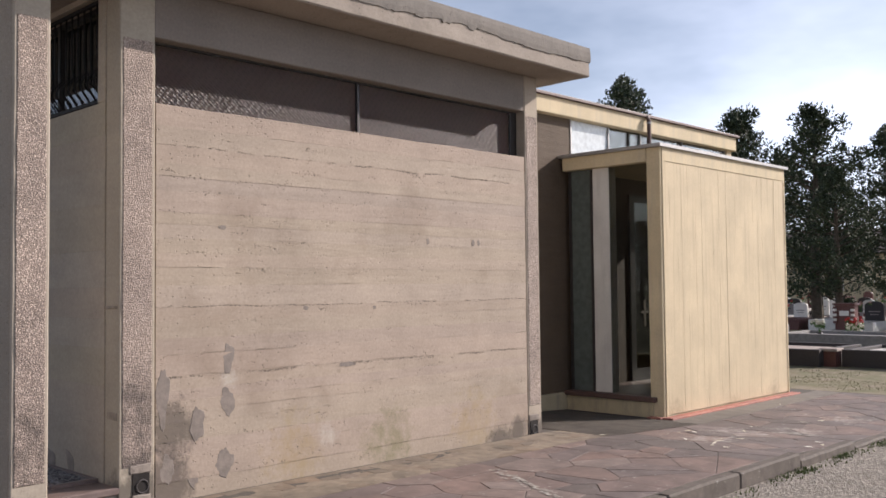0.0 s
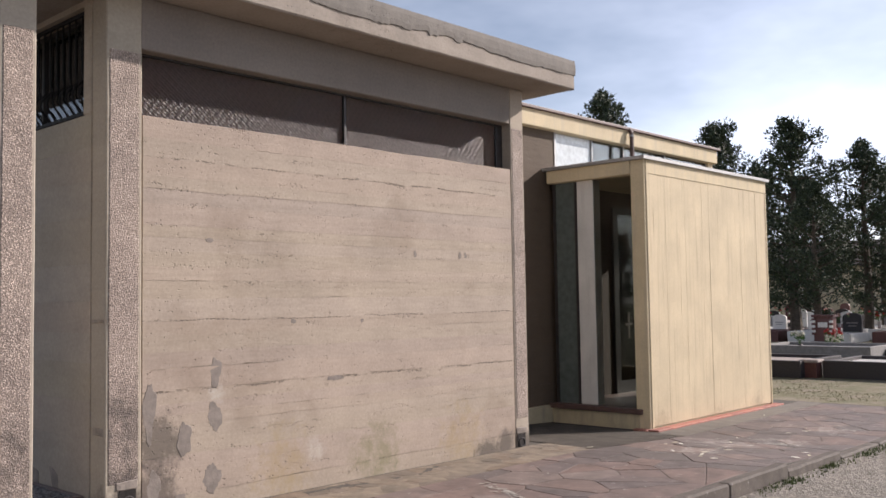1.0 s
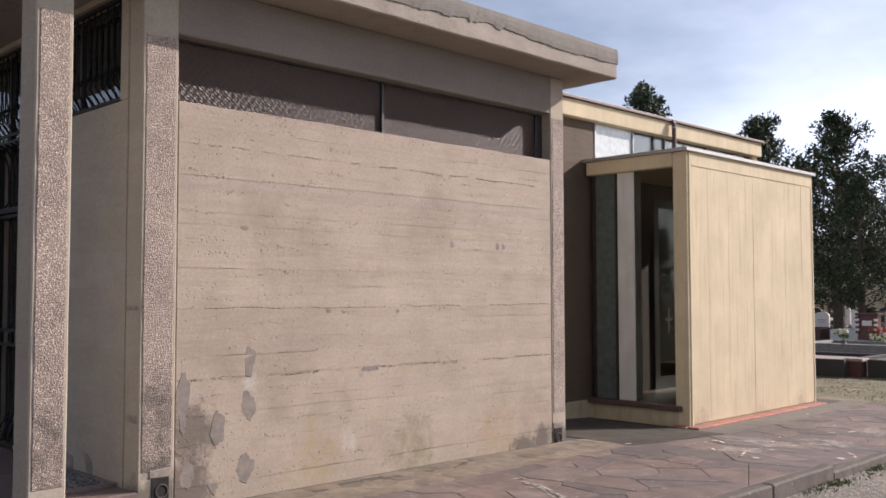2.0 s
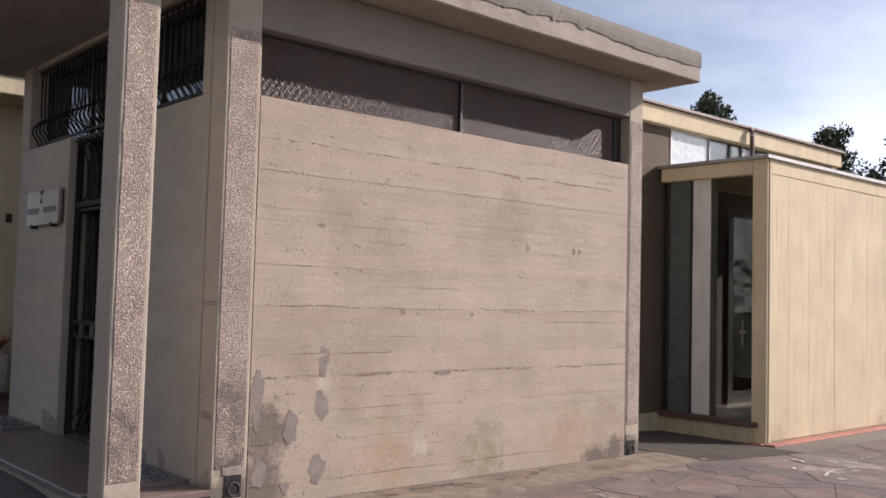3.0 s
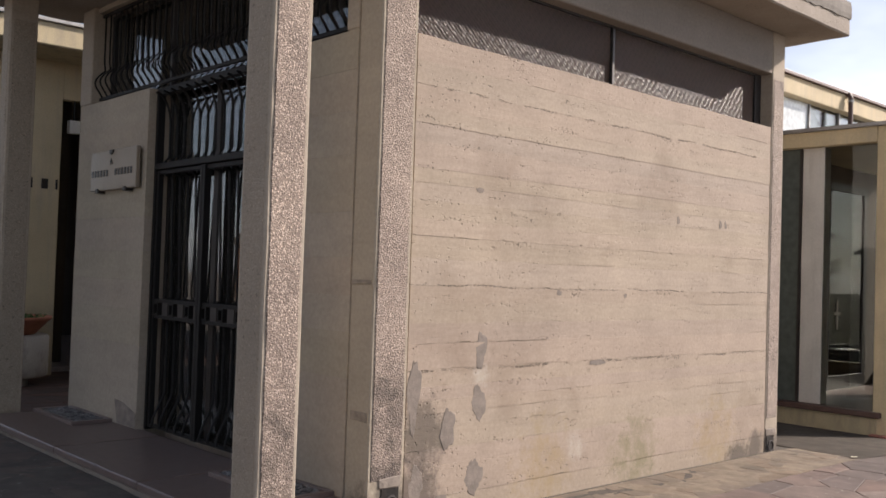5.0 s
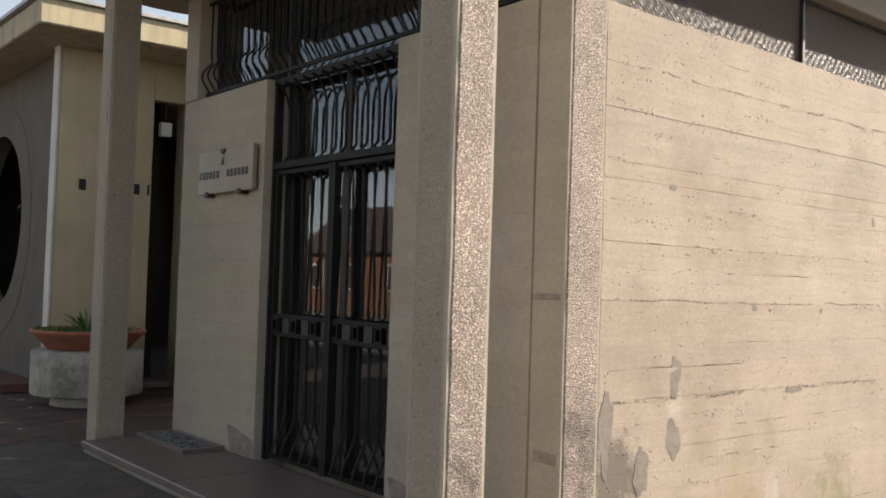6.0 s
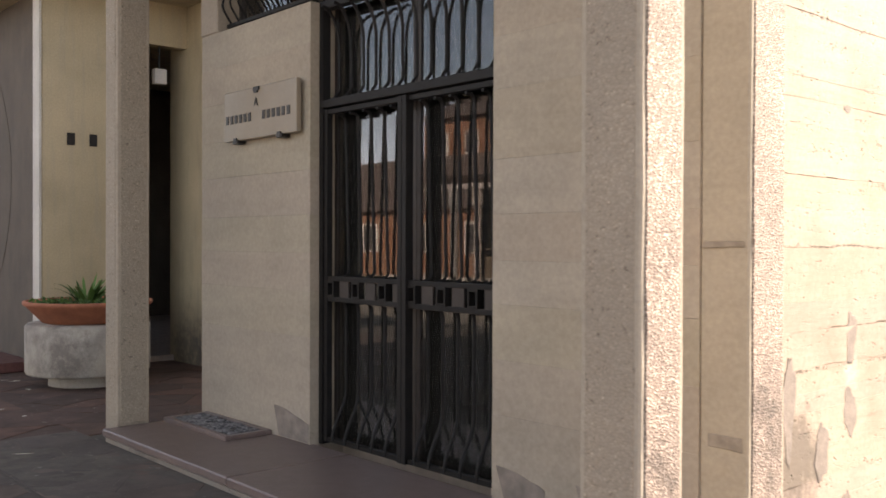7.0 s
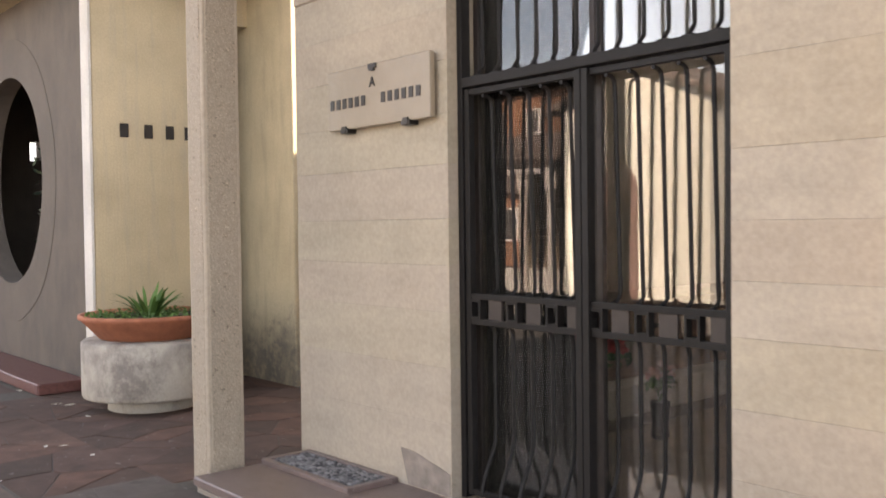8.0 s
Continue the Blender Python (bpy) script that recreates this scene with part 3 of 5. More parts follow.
def pilaster(name, x0, x1, y0, y1, z0, z1, face, parent, rim=0.022):
    """A post with smooth arrises and a pebble field on the given faces ('x': east, 'y': south)."""
    ob = part(name, rough_box(x0, x1, y0, y1, z0, z1, 0.3, 0.003, 0.008), SMOOTH, parent)
    if "x" in face:
        part("pebble_face", rough_box(x1 - 0.01, x1 + 0.005, y0 + rim, y1 - rim, z0 + 0.50, z1 - 0.42, 0.12, 0.003, 0.004), PEBBLE, ob, "washed pebble face")
    if "f" in face:
        part("pebble_face", rough_box(x1 - 0.01, x1 + 0.004, y0 + rim, y1 - rim, z0 + 0.4, z1 - 0.2, 0.12, 0.003, 0.004), FINEPEB, ob, "fine pebble face")
    if "y" in face:
        part("pebble_face", rough_box(x0 + rim, x1 - rim, y0 - 0.004, y0 + 0.01, z0 + 0.10, z1 - 0.2, 0.12, 0.003, 0.004), FINEPEB, ob, "fine pebble face")
    return ob


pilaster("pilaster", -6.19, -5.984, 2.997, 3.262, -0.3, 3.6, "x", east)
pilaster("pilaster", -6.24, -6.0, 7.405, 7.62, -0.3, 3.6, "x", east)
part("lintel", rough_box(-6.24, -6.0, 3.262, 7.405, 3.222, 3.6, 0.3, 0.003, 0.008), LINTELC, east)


def blob(cy, cz, ry, rz, x, thick, seed, bm=None):
    """An uneven flat patch on the east wall."""
    k = 44
    ring = []
    for i in range(k):
        a = 2 * math.pi * i / k
        s = 1 + 0.45 * noise.noise((math.cos(a) * 1.3 + seed * 3.1, math.sin(a) * 1.3, seed * 1.7)) + 0.16 * noise.noise((math.cos(a) * 4 + seed, math.sin(a) * 4, 2)) + 0.08 * noise.noise((math.cos(a) * 11 + seed, math.sin(a) * 11, 4))
        ring.append((cy + ry * s * math.cos(a), cz + rz * s * math.sin(a)))
    out = bm or bmesh.new()
    f0, f1 = [out.verts.new((x, p, q)) for p, q in ring], [out.verts.new((x + thick, cy + (p - cy) * 0.93, cz + (q - cz) * 0.95)) for p, q in ring]
    out.faces.new(f1)
    for i in range(k):
        j = (i + 1) % k
        out.faces.new((f0[i], f0[j], f1[j], f1[i]))
    return out


for i, (cy, cz, ry, rz) in enumerate(((3.87, 0.90, 0.05, 0.11), (3.86, 0.57, 0.07, 0.12), (3.61, 0.44, 0.06, 0.12), (3.84, 0.13, 0.075, 0.10), (3.58, 0.07, 0.045, 0.10), (3.335, 0.66, 0.05, 0.22), (3.37, 0.14, 0.06, 0.10), (3.82, 1.885, 0.035, 0.018), (5.99, 1.84, 0.02, 0.03), (6.60, 1.84, 0.022, 0.035), (6.68, 1.84, 0.02, 0.03), (5.02, 0.78, 0.09, 0.02), (4.6, 1.27, 0.03, 0.025), (5.33, 1.25, 0.02, 0.02))):
    part("mortar_patch", blob(cy, cz, ry, rz, -6.004, 0.0030, i + 1), MORTAR, east, "grey mortar repair")
for yy, zz in ((3.16, 0.09), (7.49, -0.02)):
    fx = -5.984 if yy < 4 else -6.0
    part("drain_lintel", rough_box(fx - 0.02, fx + 0.012, yy - 0.08, yy + 0.075, zz + 0.062, zz + 0.125, 0.03, 0.010, 0.006), ROUGHC, east, "rough mortar over the drain")
    part("drain_lip", rough_box(fx - 0.02, fx + 0.016, yy - 0.07, yy + 0.07, zz - 0.12, zz - 0.082, 0.03, 0.010, 0.006), ROUGHC, east, "rough mortar lip under the drain")
    # flat plate on the face; the hole's inner dark is its black colour
    part("drain_back", rough_box(fx - 0.02, fx + 0.007, yy - 0.062, yy + 0.062, zz - 0.085, zz + 0.065, 0.04, 0.003, 0.002), HOLLOWM, east, "black plate for the dark hollow of the sooty drain mouth")
    k = 18
    ring = [(fx + 0.008, yy + 0.008 + 0.044 * math.cos(2 * math.pi * i / k), zz - 0.025 + 0.044 * math.sin(2 * math.pi * i / k)) for i in range(k + 1)]
    part("drain_pipe", tube(ring, 0.006, 6), GRANITE, east, "dark rim of the drain pipe")

w1 = thing("window_1", (-6.13, 5.3, 2.75), "long high window of dark patterned glass with a steel mullion", "window", kind="structure")
wf = bmesh.new()
box(-6.15, -6.11, 3.262, 7.405, 2.745, 2.762, 0, wf)
box(-6.15, -6.11, 3.262, 7.405, 3.205, 3.222, 0, wf)
box(-6.15, -6.11, 3.262, 3.28, 2.762, 3.205, 0, wf)
box(-6.15, -6.11, 7.30, 7.405, 2.762, 3.205, 0, wf)
part("window_frame", wf, RUST, w1)
part("mullion", box(-6.145, -6.10, 5.235, 5.262, 2.762, 3.205, 0.004), RUST, w1)
for a, e in ((3.28, 5.235), (5.262, 7.30)):
    pane = part("pane", box(-6.135, -6.127, a, e, 2.762, 3.205), PATTERN, w1)
    pane.data.materials.append(SMOOTHSIDE)
    for poly in pane.data.polygons:
        if poly.normal.x < -0.5:
            poly.material_index = 1

south = thing("wall_south", (-8.1, 3.1, 0), "pale smooth concrete gate wall with low side panels", "wall", kind="structure")
LEFT_BED = (-0.05, 0.442, 0.724, 1.004, 1.237, 1.469, 1.74, 1.99, 2.25, 2.50, 2.75)
RIGHT_BED = (-0.05, 0.49, 0.751, 1.014, 1.22, 1.44, 1.70, 2.03, 2.28, 2.52, 2.75)
random.seed(6)
for x0, x1, beds in ((-10.26, -8.88, LEFT_BED), (-7.32, -6.19, RIGHT_BED)):
    for z0, z1 in zip(beds, beds[1:]):
        dy = random.uniform(-0.0012, 0.0012)
        part("board_print", rough_box(x0, x1, 2.99 + dy, 3.24, z0, z1 - 0.0004, 0.2, 0.0012, 0.0012), SMOOTH, south)
part("corner_pillar", rough_box(-10.26, -10.02, 2.98, 3.24, 2.75, 3.6, 0.3, 0.003, 0.008), SMOOTH, south)
part("corner_pillar", rough_box(-6.30, -6.192, 2.985, 3.24, 2.75, 3.6, 0.3, 0.003, 0.008), SMOOTH, south)
part("lintel", box(-10.02, -6.30, 3.02, 3.24, 3.555, 3.6), SMOOTH, south)


def patch_south(x0, x1, z0, z1, seed):
    out = bmesh.new()
    k = 7
    top = [(x0 + (x1 - x0) * i / k, z1 - (z1 - z0) * (0.35 * (i / k) ** 2 + 0.1 * abs(noise.noise((i * 0.9, seed, 2))))) for i in range(k + 1)]
    ring = [(x0 + 0.06, z0), (x1, z0)] + top[::-1]
    a, c2 = [out.verts.new((x, 2.992, z)) for x, z in ring], [out.verts.new((x, 2.986, z)) for x, z in ring]
    out.faces.new(c2)
    for i in range(len(ring)):
        j = (i + 1) % len(ring)
        out.faces.new((a[i], a[j], c2[j], c2[i]))
    bmesh.ops.recalc_face_normals(out, faces=out.faces[:])
    return out


part("mortar_patch", patch_south(-9.28, -8.89, 0.085, 0.27, 1), MORTAR, south, "grey mortar repair at the foot")
part("mortar_patch", patch_south(-7.29, -6.98, 0.085, 0.25, 5), MORTAR, south, "grey mortar repair at the foot")

part("mortar_patch", patch_south(-6.80, -6.66, 0.085, 0.25, 9), MORTAR, south, "grey mortar repair at the foot")

tagged(part("wall_west", box(-10.26, -10.02, 3.24, 7.62, -0.3, 3.6), WHITEP), "pale plastered side wall of the chapel", "wall", kind="structure")
tagged(part("wall_north", box(-10.02, -6.24, 7.40, 7.62, -0.3, 3.6), WHITEP), "pale plastered back wall of the chapel", "wall", kind="structure")

roof = thing("roof", (-8.1, 5, 3.6), "flat concrete roof slab with weathered overhanging edge", "roof", kind="structure")
part("slab", rough_box(-10.66, -5.585, 1.88, 7.99, 3.60, 3.835, 0.16, 0.006, 0.012), ROOFC, roof)
part("roof_edge", rough_box(-10.65, -5.592, 1.89, 7.982, 3.83, 3.90, 0.09, 0.014, 0.015), SKIM, roof, "crumbling upper edge")


def ragged_skim(a, e, at, seed):
    """A weathered skim coat hanging over the slab's edge, its lower rim broken off in steps; at(u, out, z) gives the place."""
    out = bmesh.new()
    k = int((e - a) / 0.022)
    rows = []
    for i in range(k + 1):
        u = a + (e - a) * i / k
        low = 3.745 + 0.05 * noise.noise((u * 0.9, seed, 1)) + 0.035 * noise.noise((math.floor(u * 9) * 0.7, seed, 2)) + 0.016 * noise.noise((u * 21, seed, 3))
        w = 0.004 * noise.noise((u * 6, seed, 5))
        rows.append([out.verts.new(at(u, d + w * (d > 0), z)) for d, z in ((-0.02, low), (0.010, low + 0.004), (0.014, low + 0.05), (0.012, 3.86), (0.004, 3.906), (-0.06, 3.909))])
    for p, q in zip(rows, rows[1:]):
        for j in range(5):
            out.faces.new((p[j], q[j], q[j + 1], p[j + 1]))
    out.faces.new(rows[0])
    out.faces.new(rows[-1][::-1])
    bmesh.ops.recalc_face_normals(out, faces=out.faces[:])
    return out


part("edge_skim", ragged_skim(1.88, 7.99, lambda u, d, z: (-5.585 + d, u, z), 3), SKIM, roof, "grey skim coat with a ragged lower rim")
part("edge_skim", ragged_skim(-10.66, -5.585, lambda u, d, z: (u, 1.88 - d, z), 8), SKIM, roof, "grey skim coat with a ragged lower rim")
tagged(part("ceiling", box(-10.02, -6.24, 3.24, 7.40, 3.56, 3.598), WHITEP), "plain ceiling of the chapel", "ceiling", kind="structure")
tagged(part("floor", box(-10.02, -6.24, 3.24, 7.40, -0.2, 0.08), WARMFL), "pinkish marble chapel floor", "floor", kind="structure")

# porch step and posts
step = thing("porch_step", (-8.2, 2.6, 0), "pink marble porch step with a worn edge", "step", kind="structure")
for a, e in ((-10.165, -8.52), (-8.515, -7.2), (-7.195, -5.985)):
    part("step_slab", rough_box(a, e, 2.235, 3.03, 0.03, 0.08, 0.3, 0.002, 0.008), PINK, step)
part("riser", rough_box(-10.15, -6.0, 2.25, 3.03, -0.3, 0.03, 0.4, 0.003, 0.008), ROUGHC, step, "stained rough riser")
for x0, x1, y0, y1 in ((-6.175, -5.93, 2.262, 2.497), (-10.37, -10.175, 2.338, 2.562)):
    p = thing("porch_post", ((x0 + x1) / 2, (y0 + y1) / 2, -0.2), "square concrete porch post with pebble faces", "post", "porch posts", "structure")
    pilaster("shaft", x0, x1, y0, y1, -0.3, 3.6, "xy" if x0 > -7 else "fy", p)

for z0, z1, x0 in ((1.288, 1.312, -6.185), (0.53, 0.58, -6.15)):
    part("mortar_smear", rough_box(x0, -6.005, 2.993, 3.0, z0, z1, 0.04, 0.008, 0.003), SMEARD, south, "dark mortar smear on the pillar")

# ---- gate, grilles and glass in the gate wall ----
gate = thing("metal_gate", (-8.1, 3.1, 0.08), "black wrought-iron double gate with curved bars, shut", "gate")
GY = 3.085
for x0, x1 in ((-8.88, -8.845), (-7.355, -7.32)):
    part("gate_frame", box(x0, x1, GY - 0.03, GY + 0.03, 0.08, 2.74, 0.004), IRON, gate)
part("transom_bar", box(-8.845, -7.355, GY - 0.035, GY + 0.03, 2.108, 2.156, 0.005), IRON, gate)
part("head_bar", box(-8.88, -7.32, GY - 0.03, GY + 0.03, 2.70, 2.752, 0.005), IRON, gate)


def bar_line(x, z0, z1, y, lower=0.0, upper=0.0, span=0.22):
    """A bar that swings forward to its rails: lower and upper are the swings."""
    pts = []
    for i in range(9):
        a = i / 8
        pts.append((x, y - lower * (0.5 + 0.5 * math.cos(math.pi * a)), z0 + span * a))
    k = min(span, 0.06) if upper < 0.06 else 0.26
    for i in range(1, 8):
        a = i / 7
        pts.append((x, y - upper * (1 - math.cos(math.pi / 2 * a)), z1 - k + k * math.sin(math.pi / 2 * a)))
    return pts


for x0, x1, side in ((-8.84, -8.085, 1), (-8.08, -7.36, -1)):
    leaf = part("leaf", box(x0, x0 + 0.032, GY - 0.02, GY + 0.02, 0.10, 2.10, 0.003, box(x1 - 0.032, x1, GY - 0.02, GY + 0.02, 0.10, 2.10, 0.003)), IRON, gate)
    for z in (0.115, 0.96, 1.085, 2.085):
        part("rail", box(x0 + 0.032, x1 - 0.032, GY - 0.016, GY + 0.016, z - 0.014, z + 0.014, 0.003), IRON, leaf)
    w = (x1 - x0) / 6
    for i in range(1, 6):
        x = x0 + w * i
        part("bar", tube(bar_line(x, 0.12, 0.95, GY + 0.055, 0.10, 0.035, 0.30), 0.0095), IRON, leaf)
        part("bar", tube([(x, GY + 0.016, 1.092), (x, GY + 0.05, 1.10), (x, GY + 0.076, 1.125), (x, GY + 0.062, 1.55), (x, GY + 0.048, 2.02), (x, GY + 0.04, 2.045), (x, GY + 0.02, 2.058), (x, GY - 0.012, 2.06)], 0.0095), IRON, leaf)
    for i in range(6):
        x = x0 + w * (i + 0.5)
        if i % 2 == 0:
            q = bmesh.new()
            for a, e, p, r in ((-0.036, -0.024, -0.05, 0.05), (0.024, 0.036, -0.05, 0.05), (-0.024, 0.024, 0.036, 0.05), (-0.024, 0.024, -0.05, -0.036)):
                box(x + a, x + e, GY - 0.02, GY + 0.02, 1.022 + p, 1.022 + r, 0, q)
            part("square_ring", q, IRON, leaf)
        else:
            part("lock_plate", box(x - 0.045, x + 0.045, GY - 0.006, GY + 0.006, 0.974, 1.071), RUST, leaf)
    part("meeting_stile", box(x1 - 0.034 if side > 0 else x0, x1 if side > 0 else x0 + 0.034, GY - 0.035, GY - 0.02, 0.10, 2.10, 0.003), IRON, leaf)
for i in range(12):
    x = -8.76 + 0.1204 * i
    bar = part("fanlight_bar", tube(bar_line(x, 2.158, 2.70, GY + 0.035, 0.035, 0.13, 0.06), 0.0095), IRON, gate)
    part("foot", box(x - 0.03, x + 0.03, GY - 0.012, GY + 0.012, 2.156, 2.165), IRON, bar)

grille = thing("window_grille", (-8.1, 3.06, 2.75), "black iron grille with bellied bars before the high windows", "grille")
for z in (2.80, 3.535):
    part("rail", box(-10.02, -6.31, 3.055, 3.08, z - 0.012, z + 0.012), IRON, grille)
for i in range(35):
    x = -9.97 + 0.1055 * i
    z0, y = 2.80, 3.068
    pts = [(x, y, z0)] + [(x, y - 0.075 * math.sin(math.pi * a / 6) ** 0.8, z0 + 0.03 + 0.2 * a / 6) for a in range(1, 6)] + [(x, y + 0.01, z0 + 0.25), (x, y, 3.0 + 0.12), (x, y, 3.53)]
    part("bar", tube(pts, 0.008, 5), IRON, grille)

w2 = thing("window_2", (-8.1, 3.19, 2.75), "high glazing in dark steel frames over the gate wall", "window", kind="structure")
wf = bmesh.new()
for z0, z1 in ((2.75, 2.785), (3.525, 3.555)):
    box(-10.02, -6.31, 3.15, 3.20, z0, z1, 0, wf)
for x in (-10.02, -8.87, -7.36, -6.34):
    box(x, x + 0.03, 3.15, 3.20, 2.785, 3.525, 0, wf)
part("window_frame", wf, RUST, w2)
for a, e in ((-9.99, -8.87), (-8.84, -7.36), (-7.33, -6.34)):
    part("pane", box(a, e, 3.172, 3.178, 2.785, 3.525), GATEGLASS, w2).visible_shadow = False
dg = thing("glass_door", (-8.1, 3.19, 0.08), "dark glazed door leaves behind the iron gate", "door")
for a, e in ((-8.88, -8.10), (-8.095, -7.32)):
    d = part("leaf_frame", box(a, a + 0.03, 3.17, 3.20, 0.08, 2.75, 0, box(e - 0.03, e, 3.17, 3.20, 0.08, 2.75)), RUST, dg)
    part("pane", box(a + 0.03, e - 0.03, 3.18, 3.186, 0.085, 2.75), GATEGLASS, d).visible_shadow = False

# plaque with its clips and lettering bars
pl = thing("wall_plaque", (-9.37, 2.96, 2.14), "beige stone name plaque held by dark metal clips", "plaque")
slab = part("slab", rough_box(-9.833, -8.944, 2.935, 2.97, 1.968, 2.296, 0.3, 0.0015, 0.004), PLAQUE, pl)
for x0 in (-9.805, -9.34):
    for i in range(6):
        part("name_bar", box(x0 + 0.058 * i, x0 + 0.058 * i + 0.034, 2.931, 2.9345, 2.082, 2.137), INK, pl, "dark lettering bar")
for x, z in ((-9.67, 1.968), (-9.13, 1.968), (-9.41, 2.292)):
    clip = box(x - 0.035, x + 0.035, 2.925, 2.985, z - 0.022, z + 0.004, 0.003)
    part("clip", box(x - 0.02, x + 0.02, 2.922, 2.932, z - 0.018, z + (0.016 if z < 2.1 else -0.035), 0, clip), INK, pl)
cu = bpy.data.curves.new("word", "FONT")
cu.body, cu.size, cu.extrude, cu.align_x = "A", 0.075, 0.002, "CENTER"
tmp = bpy.data.objects.new("word", cu)
me = bpy.data.meshes.new_from_object(tmp)
bpy.data.objects.remove(tmp)
bm = bmesh.new()
bm.from_mesh(me)
bm.transform(pose(-9.415, 2.931, 2.175, 90, 0, 0))
part("word", bm, INK, pl, "dark bronze letter")

# pebble mats set in stone frames on the step


def pebble_mat(x0, x1, seed, label):
    """A low stone tray filled with loose grey pebbles."""
    rnd = random.Random(seed)
    t = thing("pebble_mat", ((x0 + x1) / 2, 2.82, 0.08), label, "mat", "mats on the step")
    for a in ((x0, x1, 2.655, 2.695), (x0, x1, 2.945, 2.985), (x0, x0 + 0.045, 2.695, 2.945), (x1 - 0.04, x1, 2.695, 2.945)):
        part("frame_bar", rough_box(*a, 0.078, 0.108, 0.15, 0.002, 0.004), PINK, t)
    part("tray", box(x0 + 0.045, x1 - 0.04, 2.695, 2.945, 0.078, 0.086), SOIL, t)
    out = bmesh.new()
    for i in range(950):
        x, y, r = rnd.uniform(x0 + 0.06, x1 - 0.055), rnd.uniform(2.708, 2.932), rnd.uniform(0.008, 0.018)
        bmesh.ops.create_icosphere(out, subdivisions=1, radius=r, matrix=Matrix.Translation((x, y, 0.092 + rnd.uniform(0, 0.012))) @ Matrix.Rotation(rnd.uniform(0, 3), 4, "Z") @ Matrix.Diagonal((1.4, 1, 0.6, 1)))
    tagged(part("pebble_fill", out, MATPEB, t, "loose grey pebbles"), kind="stuff")


pebble_mat(-10.16, -9.3, 9, "grey pebble mat in a stone frame beside the gate")
pebble_mat(-7.12, -6.26, 10, "grey pebble mat in a stone frame by the porch post")

# ---- chapel interior ----
tomb = thing("marble_tomb", (-9.6, 5.3, 0.08), "brown marble tomb chest on a white marble ledge", "tomb")
part("plinth", box(-10.0, -9.26, 3.40, 7.3, 0.08, 0.18), GREYST, tomb)
part("ledge", rough_box(-10.01, -9.2, 3.34, 7.34, 0.18, 0.38, 0.5, 0.002, 0.010), MARBLE, tomb, "white marble ledge")
for y0 in (3.46, 4.75, 6.04):
    part("chest_panel", rough_box(-9.98, -9.38, y0, y0 + 1.27, 0.38, 0.84, 0.4, 0.0015, 0.008), ROSE, tomb, "brown veined marble panel")
part("lid", rough_box(-10.0, -9.33, 3.42, 7.34, 0.84, 0.91, 0.5, 0.0015, 0.010), ROSE, tomb)
for y0 in (4.05, 5.35, 6.65):
    ring = bmesh.new()
    k = 20
    tube([(-9.365, y0 + 0.065 * math.cos(2 * math.pi * i / k), 0.66 + 0.065 * math.sin(2 * math.pi * i / k)) for i in range(k + 1)], 0.009, 6, ring)
    box(-9.385, -9.355, y0 - 0.018, y0 + 0.018, 0.705, 0.735, 0.004, ring)
    part("ring_handle", ring, INK, tomb, "dark bronze ring handle")


def flower_heads(centres, r, count, seed, mat_, parent, name, size=0.02, label=""):
    """Loose heads of small petals round the given centres."""
    rnd = random.Random(seed)
    out = bmesh.new()
    for cx, cy, cz in centres:
        for i in range(count):
            d = Vector((rnd.gauss(0, 1), rnd.gauss(0, 1), rnd.gauss(0, 0.8))).normalized() * r * rnd.uniform(0.5, 1)
            u = Vector((rnd.gauss(0, 1), rnd.gauss(0, 1), rnd.gauss(0, 1))).normalized() * size
            w = d.cross(u).normalized() * size * 0.8
            p = Vector((cx, cy, cz)) + d
            out.faces.new([out.verts.new(p + u), out.verts.new(p + w), out.verts.new(p - u), out.verts.new(p - w)])
    return tagged(part(name, out, mat_, parent, label), kind="stuff")


def bouquet(name, at, height, spread, mat_, seed, label, heads=7, pot=INK, group=""):
    """Flowers in a vase: vase, stems, leaves, heads."""
    rnd = random.Random(seed)
    t = thing(name, at, label, "flowers", group)
    x, y, z = at
    part("vase", lathe([(0.045, 0), (0.06, 0.02), (0.05, 0.09), (0.065, height * 0.45), (0.055, height * 0.45)], 14, at=at), pot, t, smooth=True)
    tips = [(x + rnd.gauss(0, spread), y + rnd.gauss(0, spread), z + height * rnd.uniform(0.75, 1.05)) for i in range(heads)]
    st = bmesh.new()
    for p in tips:
        tube([(x, y, z + height * 0.4), ((x + p[0]) / 2, (y + p[1]) / 2, (z + height * 0.5 + p[2]) / 2), p], 0.004, 4, st)
    part("stems", st, LEAF, t)
    flower_heads([(p[0], p[1], p[2] - 0.06) for p in tips], 0.06, 12, seed + 1, LEAF, t, "leaves", 0.028)
    flower_heads(tips, 0.05, 26, seed + 2, mat_, t, "petals", 0.022)
    return t


bouquet("red_flowers", (-9.28, 4.45, 0.38), 0.30, 0.11, REDF, 21, "red silk flowers in a dark vase on the tomb ledge", 20)
bouquet("pale_flowers", (-8.95, 4.8, 0.08), 0.52, 0.05, PINKF, 31, "pale orange flowers in a tall dark vase", 4)

# ---- back wing behind the chapel ----
wing = thing("back_wing", (-8.5, 11, 0), "cream and brown concrete wing behind the chapel", "building")
WBED = (-0.3, 0.3, 0.75, 1.2, 1.65, 2.1, 2.55, 3.0, 3.4, 3.8)
for z0, z1 in zip(WBED, WBED[1:]):
    part("board_print", board_face(7.62, 10.08, (z0, z1), -7.4, 0.02, 0.002), BROWNC, wing)
part("core", box(-11.5, -7.425, 7.62, 14.55, -0.3, 3.66), BROWNC, wing)
